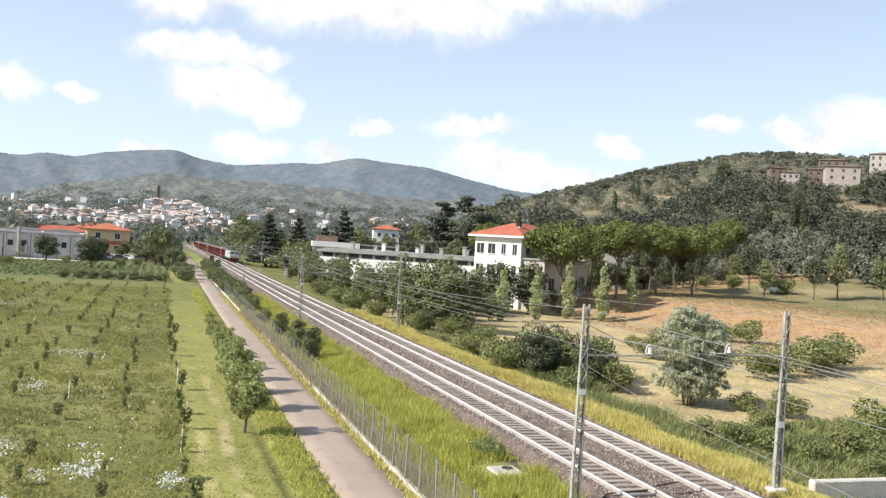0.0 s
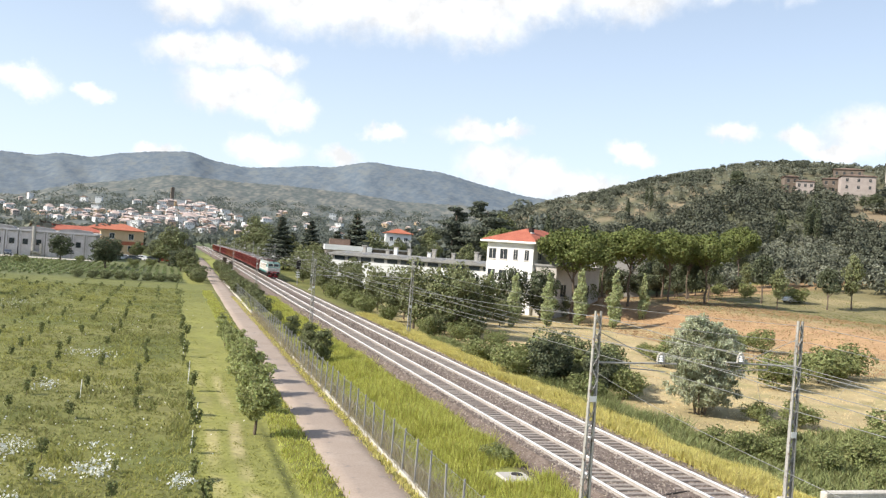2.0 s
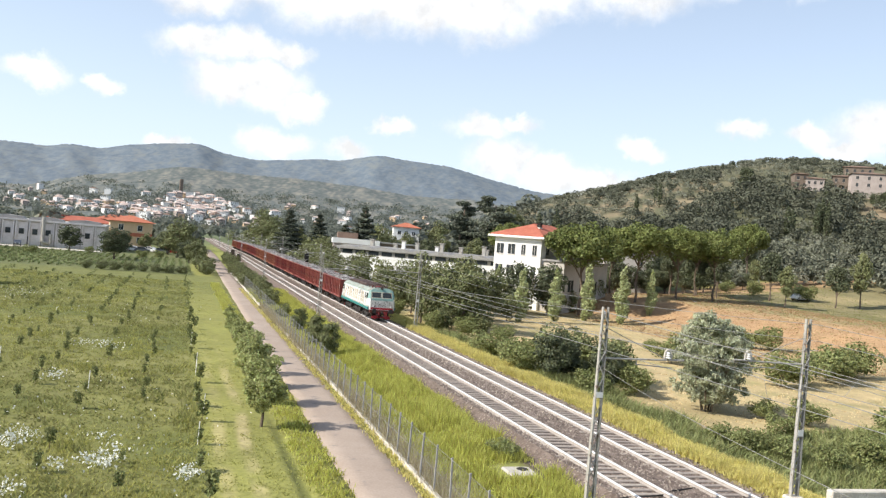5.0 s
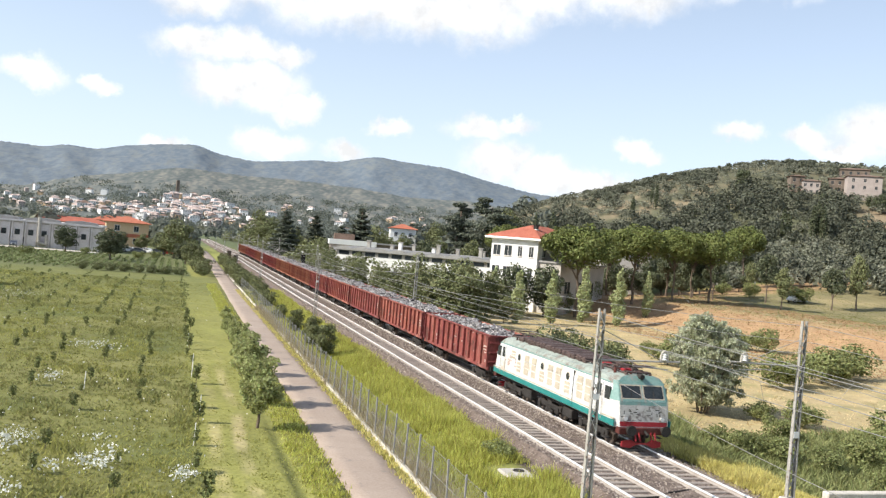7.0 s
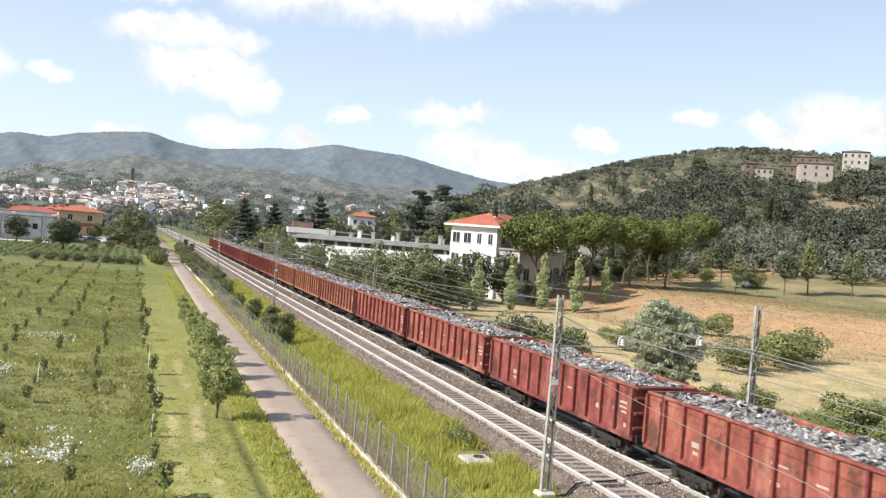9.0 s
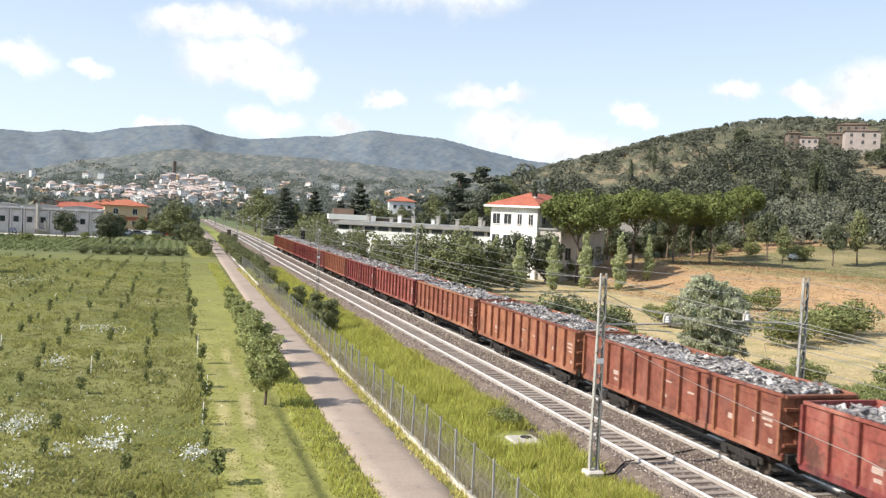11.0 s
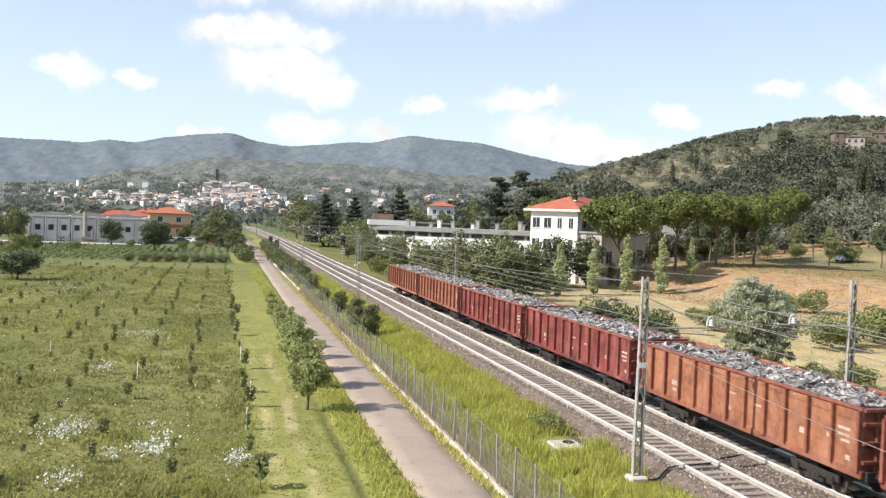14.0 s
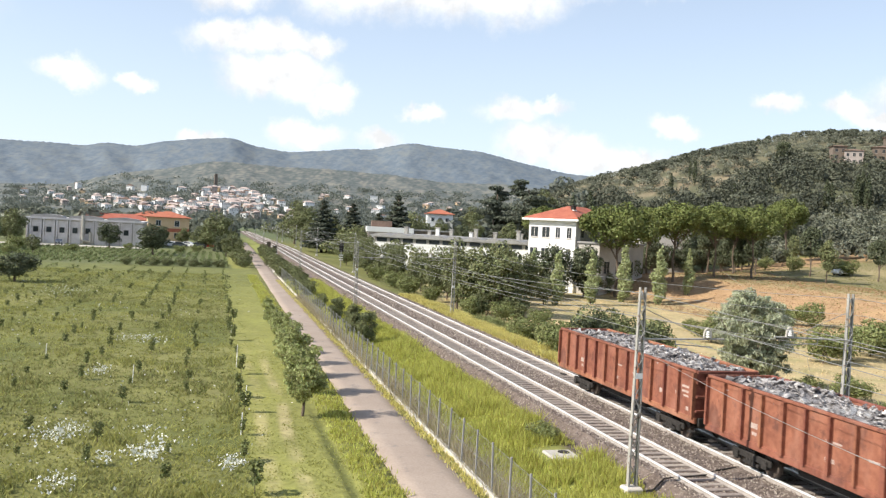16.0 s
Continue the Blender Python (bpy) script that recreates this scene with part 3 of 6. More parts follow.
def strip(name, section, mats, label, category, step=6.0, y0=Y0, y1=Y1, kind="structure", dx=None):
    """A continuous profile, an open outline of (x, z), laid along the line."""
    ys = np.arange(y0, y1 + .1, step)
    V, F = [], []
    k = len(section)
    for i, y in enumerate(ys):
        g = float(grade(y))
        o = float(dx(y)) if dx else 0.0
        V += [(px + o, y, pz + g) for px, pz in section]
        if i:
            F += [((i - 1) * k + q, (i - 1) * k + q + 1, i * k + q + 1, i * k + q) for q in range(k - 1)]
    ob = new(name, mesh_from(name, V, F, mats))
    if kind:
        tagged(ob, label, category, kind=kind)
    return ob


BED = [(15.2, -.75), (15.9, -.42), (16.2, -.14), (16.62, -.15), (16.9, -.22), (18.15, -.22), (18.42, -.15), (19.3, -.20), (20.17, -.15), (20.45, -.22), (21.7, -.22), (21.97, -.15), (22.5, -.17), (22.95, -.45), (24.0, -.85)]
ballast = strip("ballast_bed", BED, "ballast",
                "grey-brown crushed stone bed under the rails", "ballast", step=3.0)


def rails():
    # head drawn broad, so that its painted glare reads
    prof = [(-.09, -.17), (-.09, -.15), (-.016, -.125), (-.016, -.05), (-.048, -.04), (-.048, 0), (.048, 0), (.048, -.04), (.016, -.05), (.016, -.125), (.09, -.15), (.09, -.17)]
    for c in (NEAR_C, FAR_C):
        for s in (-.75, .75):
            ob = strip("rail", [(c + s + px, pz) for px, pz in prof], ["railweb", "rail"], "steel running rail on rusty web, sky glare painted on its head", "rail", step=12.0, kind="")
            # running surface and head edges get the painted glare
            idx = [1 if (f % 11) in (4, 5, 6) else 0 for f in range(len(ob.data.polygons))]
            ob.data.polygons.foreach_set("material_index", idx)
            tagged(ob, "worn steel rail with rusty web, its head painted white for glare", "rail", group="rails of the double track")


rails()
# ---------------------------------------------------------------- the train
PITCH, WAGONS, LOCO = 15.74, 15, 17.0


def wheel(name, x, y, r, parent, w=.13):
    bm = bmesh.new()
    s = 1 if x > 0 else -1
    rod(bm, (x, y, r), (x + s * w, y, r), r, r * .985, 20)
    rod(bm, (x - s * .02, y, r), (x, y, r), r + .03, r + .03, 20)
    rod(bm, (x + s * w, y, r), (x + s * (w + .14), y, r), .15, .12, 10)
    return part(name, bm, "wheel", parent)


def bogie(parent, y, base=1.8, r=.46, front=1.0):
    bm = bmesh.new()
    for s in (-1, 1):
        x0, x1 = sorted((s * 1.0, s * 1.12))
        box(bm, x0, x1, y - base / 2 - .35, y + base / 2 + .35, .42, .68, .03)
        for k in (-1, 1):
            box(bm, min(s * 1.0, s * 1.2), max(s * 1.0, s * 1.2), y + k * base / 2 - .16, y + k * base / 2 + .16, .30, .62, .03)
        for k in (-.22, 0, .22):
            rod(bm, (s * 1.07, y + k, .30), (s * 1.07, y + k, .62), .09, seg=8)
        box(bm, x0, x1, y - .5, y + .5, .22, .36, .02)
    box(bm, -1.1, 1.1, y - .22, y + .22, .5, .82, .04)
    bo = part("bogie", bm, "dark", parent)
    for k in (-1, 1):
        for s in (-.70, .70):
            wheel("wheel", s, y + k * base / 2, r, bo)
        part("axle", rods(((-.75, y + k * base / 2, r), (.75, y + k * base / 2, r), .08)), "wheel", bo)
    return bo


def buffer(parent, x, y, way, z=1.05):
    bm = bmesh.new()
    rod(bm, (x, y, z), (x, y + way * .38, z), .11, .09, 12)
    rod(bm, (x, y + way * .38, z), (x, y + way * .44, z), .25, .24, 16)
    return part("buffer", bm, "dark", parent)


def build_wagon(paint, label):
    w = empty("gondola_wagon")
    tagged(w, label, "freight wagon", group="wagons of the scrap train")
    a, b, top, hw = .48, PITCH - .48, 3.22, 1.44
    for s in (-1, 1):
        x0, x1 = sorted((s * (hw - .05), s * hw))
        part("side_wall", boxes((x0, x1, a, b, 1.2, top - .08)), paint, w)
        part("top_rail", boxes((min(s * (hw - .07), s * (hw + .07)), max(s * (hw - .07), s * (hw + .07)), a, b, top - .12, top), bevel=.02), paint, w)
        part("sole_bar", boxes((min(s * (hw - .1), s * (hw + .05)), max(s * (hw - .1), s * (hw + .05)), a - .05, b + .05, .98, 1.24), bevel=.02), paint, w)
        rib = None
        n = 13
        for i in range(n):
            y = a + .06 + (b - a - .12) * i / (n - 1)
            if rib is None:
                bm = prism([(-.065, 1.2), (-.03, 1.2), (.03, 1.2), (.065, 1.2), (.05, top - .12), (-.05, top - .12)], 0, .15, axis="x")
                rib = part("rib", bm, paint, w)
                mesh = rib.data
            else:
                rib = new("rib", mesh)
                rib.parent = w
            wide = 1.7 if i in (4, 8) else 1.0
            rib.matrix_basis = Matrix.Translation((s * hw, y, 0)) @ Matrix.Diagonal((s, wide, 1, 1))
        for i in (0, 1):
            y = a + (2.6 if i == 0 else b - a - 3.4)
            part("marking", boxes((min(s * (hw + .002), s * (hw + .008)), max(s * (hw + .002), s * (hw + .008)), y, y + .42, 1.75, 1.95)), "faded", w, "faded pale lettering panel")
        part("number_bar", boxes((min(s * (hw + .002), s * (hw + .008)), max(s * (hw + .002), s * (hw + .008)), a + 4.9, a + 5.7, 2.1, 2.18)), "faded", w, "faded pale number bar")
        for y0, z0, dy, dz in ((.55, 2.35, .55, .10), (.55, 2.15, .55, .09), (.55, 1.97, .40, .08), (1.35, 1.95, .28, .16), (.5, 1.42, .20, .16), (6.9, 2.25, .75, .07), (7.2, 1.60, .45, .14), (11.4, 1.50, .3, .12)):
            part("stencil_bar", boxes((min(s * (hw + .002), s * (hw + .007)), max(s * (hw + .002), s * (hw + .007)), a + y0, a + y0 + dy, z0, z0 + dz)), "faded", w)
        for y in (a + .35, b - .35):
            part("step", boxes((min(s * 1.2, s * 1.45), max(s * 1.2, s * 1.45), y - .18, y + .18, .55, .60)), "dark", w)
    for y, d in ((a, -1), (b, 1)):
        part("end_wall", boxes((-hw, hw, min(y, y - d * .06), max(y, y - d * .06), 1.2, top - .02)), paint, w)
        bm = bmesh.new()
        for z in (1.5, 2.1, 2.7, top - .08):
            box(bm, -hw, hw, min(y, y + d * .09), max(y, y + d * .09), z - .06, z + .06, .015)
        for x in (-.9, 0, .9):
            box(bm, x - .05, x + .05, min(y, y + d * .075), max(y, y + d * .075), 1.2, top - .1)
        part("end_brace", bm, paint, w)
        part("head_stock", boxes((-1.3, 1.3, min(y, y + d * .12), max(y, y + d * .12), .88, 1.22), bevel=.02), "dark", w)
        for s in (-.875, .875):
            buffer(w, s, y + d * .06, d)
        part("coupling", rods(((0, y, 1.0), (0, y + d * .48, .9), .06)), "dark", w)
    part("floor", boxes((-hw + .05, hw - .05, a, b, 1.12, 1.24)), "dark", w)
    part("centre_sill", boxes((-.3, .3, a, b, .75, 1.12), (-1.0, -.7, 5.6, 10, .6, 1.05), (.5, 1.0, 6.2, 9.2, .62, 1.05)), "dark", w)
    for y in (3.1, PITCH - 3.1):
        bogie(w, y)
    return w


def build_load(seed):
    """A heap of shredded scrap: bent plates, bars and chunks."""
    rng = np.random.default_rng(seed)
    V, F = [], []

    def hump(x, y):
        return 2.93 + .22 * math.cos(x / 1.4 * 1.25) + .10 * math.sin(y * 1.1 + seed) + .07 * math.sin(y * 2.7 + x * 2 + seed)
    nx, ny = 9, 48
    for j in range(ny):
        for i in range(nx):
            x, y = -1.37 + 2.74 * i / (nx - 1), .6 + (PITCH - 1.2) * j / (ny - 1)
            end = min(1, (y - .6) / .8, (PITCH - .6 - y) / .8)
            V.append((x, y, hump(x, y) * (.86 + .14 * max(0, end)) + rng.uniform(-.06, .06)))
    F += [(j * nx + i, j * nx + i + 1, (j + 1) * nx + i + 1, (j + 1) * nx + i) for j in range(ny - 1) for i in range(nx - 1)]
    for _ in range(2100):
        x, y = rng.uniform(-1.3, 1.3), rng.uniform(1.0, PITCH - 1.0)
        s = rng.uniform(.03, .115) * np.array([rng.uniform(.5, 1.6), rng.uniform(.5, 2.2), rng.uniform(.06, .4)])
        q = Euler(rng.uniform(-.9, .9, 3) * np.array([1, 1, 3.4])).to_matrix()
        o = Vector((x, y, hump(x, y) + rng.uniform(-.03, .10)))
        k = len(V)
        for dx, dy, dz in itertools.product((-1, 1), repeat=3):
            V.append(tuple(o + q @ Vector((dx * s[0] * rng.uniform(.7, 1.1), dy * s[1], dz * s[2]))))
        F += [tuple(k + i for i in f) for f in ((0, 1, 3, 2), (4, 6, 7, 5), (0, 4, 5, 1), (2, 3, 7, 6), (0, 2, 6, 4), (1, 5, 7, 3))]
    ob = new("scrap_load", mesh_from("scrap_load", V, F, "scrap"))
    return tagged(ob, "heap of grey shredded scrap metal filling a wagon", "scrap", group="loads of the scrap train", kind="stuff")


def build_loco():
    lo = empty("locomotive")
    tagged(lo, "weathered white and teal electric locomotive with red rail guard", "locomotive")
    L, hw = LOCO, 1.47
    half = [(1.42, 1.08), (1.47, 1.24), (1.47, 1.7), (1.47, 2.27), (1.45, 2.7), (1.40, 2.98), (1.33, 3.14), (1.15, 3.28), (.8, 3.37), (.4, 3.41)]

    def rake(z):
        """How far the nose stands back at the height z."""
        return .48 + (z - 1.08) * .17 if z < 2.27 else .682 + (z - 2.27) * .50

    def shell_part(name, pts, mat, label, fronts):
        """A lofted length of the shell over the half outline pts, closed at its raked ends."""
        bm = bmesh.new()
        rings = []
        for y_of, k in ((lambda z: rake(z), .83), (lambda z: rake(z) + .22, .955), (lambda z: rake(z) + .45, 1.0), (lambda z: L - rake(z) - .45, 1.0), (lambda z: L - rake(z) - .22, .955), (lambda z: L - rake(z), .83)):
            rings.append([[bm.verts.new((s * x * k, y_of(z), z)) for x, z in pts] for s in (-1, 1)])
        for a, b in zip(rings, rings[1:]):
            for q in (0, 1):
                for c in range(len(pts) - 1):
                    bm.faces.new((a[q][c], a[q][c + 1], b[q][c + 1], b[q][c]))
            for c in fronts:
                bm.faces.new((a[0][c], a[1][c], b[1][c], b[0][c]))
        for r in (rings[0], rings[-1]):
            for c in range(len(pts) - 1):
                bm.faces.new((r[0][c], r[1][c], r[1][c + 1], r[0][c + 1]))
        bmesh.ops.recalc_face_normals(bm, faces=bm.faces)
        me = part(name, bm, mat, lo, label)
        me.data.materials.append(M["dullteal"])
        for f in me.data.polygons:
            f.use_smooth = abs(f.normal.y) < .3
            if f.center.z > 2.2 and (f.center.y < 1.22 or f.center.y > L - 1.22):
                f.material_index = 1
        return me
    shell_part("body", half[:6], "locowhite", "grimy white body sides", (0,))
    shell_part("roof", half[5:], "locoroof", "pale grey-green sooty roof", (4,))
    for s in (-1, 1):
        def plate(name, y0, y1, z0, z1, mat, proud=.012, label=""):
            zm = (z0 + z1) / 2
            x = hw if zm < 2.3 else hw - .04 * (zm - 2.27)
            return part(name, boxes((min(s * (x - .05), s * (x + proud)), max(s * (x - .05), s * (x + proud)), y0, y1, z0, z1), bevel=.008), mat, lo, label)
        plate("skirt_band", .62, L - .62, 1.12, 1.40, "locoteal", .010, "teal stripe along the skirt")
        plate("grey_line", .66, L - .66, 1.43, 1.50, "grille", .006)
        part("gutter", boxes((min(s * 1.36, s * 1.42), max(s * 1.36, s * 1.42), 1.35, L - 1.35, 2.985, 3.04), bevel=.01), "dullteal", lo, "dull teal gutter line")
        # intake screens and engine-room portholes, from the leading cab back
        for y, z0 in ((3.4, 1.70), (4.3, 1.70), (5.75, 1.70), (6.9, 1.70), (7.9, 1.70), (9.0, 1.70), (10.15, 1.70), (11.2, 1.70), (12.35, 1.70), (13.3, 2.35)):
            port = y in (5.75, 9.0, 12.35)
            top = 2.28 if port else 2.80
            screen = plate("intake_screen", y - .30, y + .30, z0, top, "grille", .018, "beige intake screen")
            for q in range(2):
                z = z0 + (top - z0) * (q + 1) / 3
                bar = plate("screen_bar", y - .30, y + .30, z - .02, z + .02, "locowhite", .030)
                bar.parent = screen
            if port:
                rim = part("porthole", rods(((s * (hw - .14), y, 2.55), (s * (hw + .006), y, 2.55), .22), seg=20), "grille", lo, "round engine-room window in a pale rim")
                part("pane", rods(((s * (hw - .12), y, 2.55), (s * (hw + .012), y, 2.55), .18), seg=20), "glass", rim)
        for y, d_ in ((1.18, 1), (L - 1.18, -1)):
            a0, a1 = sorted((y, y + d_ * .52))
            plate("side_window", a0, a1, 2.22, 2.82, "glass", .024, "dark cab side window")
            b0, b1 = sorted((y + d_ * .72, y + d_ * 1.30))
            door = plate("cab_door", b0, b1, 1.42, 2.92, "locowhite", .014, "white cab door")
            c0, c1 = sorted((y + d_ * .82, y + d_ * 1.20))
            plate("door_window", c0, c1, 2.25, 2.83, "glass", .036).parent = door
            for q in (.66, 1.36):
                part("handrail", rods(((s * 1.52, y + d_ * q, 1.25), (s * 1.52, y + d_ * q, 2.6), .016)), "steel", lo)
        # sprayed scrawl, as plain strokes
        rng = random.Random(17)
        for k in range(12):
            y, z = 13.6 + rng.uniform(-.9, 1.2), 1.9 + rng.uniform(-.25, .35)
            plate("paint_stroke", y, y + rng.uniform(.08, .35), z, z + rng.uniform(.05, .3), "faded", .006)
        for k in range(5):
            y, z = 5.1 + rng.uniform(-.3, .9), 1.62 + rng.uniform(-.05, .12)
            plate("paint_stroke", y, y + rng.uniform(.05, .16), z, z + rng.uniform(.04, .12), "grime", .016)
    for e in (0, 1):
        d = -1 if e == 0 else 1
        fy = (lambda v: v) if e == 0 else (lambda v: L - v)

        def slab(name, x0, x1, z0, z1, mat, depth, label=""):
            """A plate on the raked windscreen."""
            bm = bmesh.new()
            vs = []
            for g in (depth, -.03):
                for x, z in ((x0, z0), (x1, z0), (x1, z1), (x0, z1)):
                    vs.append(bm.verts.new((x, fy(rake(z) - g), z)))
            for f in ((0, 1, 2, 3), (7, 6, 5, 4), (0, 4, 5, 1), (1, 5, 6, 2), (2, 6, 7, 3), (3, 7, 4, 0)):
                bm.faces.new([vs[q] for q in f])
            bmesh.ops.recalc_face_normals(bm, faces=bm.faces)
            return part(name, bm, mat, lo, label)
        slab("window_surround", -1.16, 1.16, 2.28, 3.12, "dullteal", .008, "dull teal windscreen surround")
        for x0, x1 in ((-1.08, -.07), (.07, 1.08)):
            fr = slab("windscreen_frame", x0 - .04, x1 + .04, 2.36, 2.98, "grille", .014, "pale windscreen frame")
            slab("windscreen", x0 + .02, x1 - .02, 2.41, 2.93, "glass", .022, "dark windscreen pane").parent = fr
            slab("wiper", (x0 + x1) / 2 - .02, (x0 + x1) / 2 + .02, 2.42, 2.74, "dark", .032)
        slab("nose_band", -1.215, 1.215, 2.10, 2.265, "dullteal", .010, "dull teal nose band")
        slab("nose_panel", -1.21, 1.21, 1.40, 2.09, "grime", .008, "grimy grey nose panel")
        slab("red_band", -1.21, 1.21, 1.16, 1.37, "locored", .012, "red stripe above the buffer beam")
        rng = random.Random(23 + e)
        for side in (-.75, .55):
            for k in range(9):
                x, z = side + rng.uniform(-.42, .42), 1.62 + rng.uniform(-.08, .30)
                tall = rng.random() < .5
                slab("paint_stroke", x, x + (.035 if tall else rng.uniform(.1, .22)), z, z + (rng.uniform(.1, .2) if tall else .035), "dark", .014)
        for x in (-.95, .95):
            lamp = part("headlight", rods(((x, fy(rake(1.5) + .06), 1.50), (x, fy(rake(1.5) - .06), 1.50), .12, .13), seg=14), "steel", lo, "round headlight")
            part("lens", rods(((x, fy(rake(1.5) - .05), 1.50), (x, fy(rake(1.5) - .075), 1.50), .10), seg=14), "ceramic", lamp)
        part("top_light", rods(((0, fy(1.35), 3.36), (0, fy(.95), 3.34), .12), seg=14), "dark", lo, "dark round roof headlight")
        part("buffer_beam", boxes((-1.32, 1.32, min(fy(.32), fy(.7)), max(fy(.32), fy(.7)), .82, 1.13), bevel=.03), "oxide", lo, "dark oxide-red buffer beam")
        for x in (-.875, .875):
            bf = buffer(lo, x, fy(.40), d)
        part("snow_plough", prism([(-1.02, .22), (-1.0, .46), (-.55, .54), (-.3, .40), (.3, .40), (.55, .54), (1.0, .46), (1.02, .22), (.6, .16), (.25, .32), (-.25, .32), (-.6, .16)], min(fy(.55), fy(.62)), max(fy(.55), fy(.62))), "locored", lo, "red rail guard")
        for x in (-.5, -.3, .3, .5):
            part("brake_hose", rods(((x, fy(.36), .95), (x, fy(.18), .55), .04)), "locored", lo)
        part("coupling", rods(((0, fy(.4), 1.0), (0, fy(.02), .85), .06)), "dark", lo)
        for s in (-1, 1):
            for z in (.45, .8):
                part("cab_step", boxes((min(s * 1.2, s * 1.45), max(s * 1.2, s * 1.45), min(fy(1.25), fy(1.65)), max(fy(1.25), fy(1.65)), z, z + .05)), "dark", lo)
    part("articulation_seam", boxes((-hw - .010, hw + .010, 5.02, 5.08, 1.1, 2.96)), "dark", lo, "dark seam between the body halves")
    for y in (3.3, L / 2, L - 3.3):
        bogie(lo, y, base=2.35, r=.60)
    part("underframe", boxes((-1.08, 1.08, 1.3, L - 1.3, .80, 1.1), (-1.3, -.9, 5.3, 6.4, .45, .9), (-1.3, -.9, L - 6.4, L - 5.3, .45, .9), (.9, 1.3, 5.3, 6.4, .45, .9), bevel=.03), "dark", lo)
    # roof gear: a long ribbed resistor bank, and the two folded pantographs
    rng = random.Random(4)
    for i in range(21):
        y = 5.1 + i * .43
        gear = bmesh.new()
        box(gear, -.92 + rng.uniform(-.05, .05), .92 + rng.uniform(-.05, .05), y, y + .33, 3.32, 3.60 + rng.uniform(0, .06), .05)
        part("resistor_box", gear, "roofgear", lo)
    for y, d in ((1.35, 1), (L - 1.35, -1)):
        pg = bmesh.new()
        for s in (-.62, .62):
            rod(pg, (s, y, 3.44), (s, y + d * 2.5, 3.50), .045)
            rod(pg, (s * .9, y + d * 2.4, 3.56), (s * .5, y + d * .25, 3.70), .035)
            rod(pg, (s * .5, y + d * .25, 3.68), (s * .75, y + d * 1.6, 3.78), .03)
            for q in (0, 1.25, 2.5):
                rod(pg, (s, y + d * q, 3.22), (s, y + d * q, 3.48), .10, .07)
        for q in (0, .25, 1.2, 1.55, 2.45):
            rod(pg, (-.62, y + d * q, 3.50), (.62, y + d * q, 3.50), .04)
        pan = part("pantograph", pg, "roofgear", lo, "folded dark pantograph")
        head = bmesh.new()
        for q in (.1, .3):
            rod(head, (-.95, y + d * q, 3.78), (.95, y + d * q, 3.78), .03)
        part("contact_head", head, "roofgear", pan)
        for q in (.95, 2.85):
            part("red_base", boxes((-.36, .1, y + d * q - .16, y + d * q + .16, 3.40, 3.56), bevel=.05), "locored", pan, "red pantograph base box")
    for k in range(34):
        y = rng.choice((rng.uniform(1.3, 4.8), rng.uniform(L - 4.8, L - 1.3)))
        x = rng.uniform(-.85, .85)
        part("roof_insulator", rods(((x, y, 3.22), (x, y, 3.48 + rng.uniform(0, .14)), .09, .06), seg=8), rng.choice(("oxide", "roofgear", "dark")), lo)
    bus = bmesh.new()
    for s in (-.75, .8):
        rod(bus, (s * 1.2, 3, 3.50), (s * 1.2, L - 3, 3.50), .025)
        for i in range(7):
            rod(bus, (s * 1.2, 3.2 + i * 1.85, 3.22), (s * 1.2, 3.2 + i * 1.85, 3.52), .07, .05)
    part("roof_busbar", bus, "roofgear", lo)
    return lo


loco = build_loco()
wagon_red = build_wagon("wagonred", "oxide-red high-sided gondola wagon loaded with scrap")
wagon_rust = build_wagon("wagonorange", "faded orange-rust gondola wagon loaded with scrap")
load_a, load_b = build_load(1), build_load(2)
wagons, loads = [], []
for i in range(WAGONS):
    rust = i in (5, 6, 7, 10, 13, 14)
    src = wagon_rust if rust else wagon_red
    if src in wagons:
        src = copy_thing(src, Matrix())
    wagons.append(src)
    heap = load_a if i % 2 else load_b
    if heap in loads:
        heap = copy_thing(heap, Matrix())
    loads.append(heap)

# seconds, and how far ahead the locomotive's front stands
RUN = [(0, 256), (1, 221), (2, 187), (3, 151.3), (3.5, 133.3), (4, 118.8), (5, 90.4), (6, 62.0), (6.5, 48.4), (7, 35.1), (16, 35.1 - 9 * 26.7)]


def run_at(t):
    return float(np.interp(t, [a for a, _ in RUN], [b for _, b in RUN]))


def on_track(y):
    yc = max(0.0, min(260.0, y + 8))
    return pose(FAR_C, y, float(grade(y)) if y > 0 else 0.0, math.degrees(math.atan(2 * .0000155 * yc)) if y + 8 < 260 else 0, 0, 0)


def motions():
    times = [0, .5, 1, 1.5, 2, 2.5, 3, 3.5, 4, 4.5, 5, 5.5, 6, 6.5, 7, 8, 9, 10, 11, 12, 13, 14, 15, 16]
    walk(loco, [(t, on_track(run_at(t))) for t in times])
    for i, (w, h) in enumerate(zip(wagons, loads)):
        rows = [(t, on_track(run_at(t) + LOCO + i * PITCH)) for t in times]
        walk(w, rows)
        walk(h, rows)
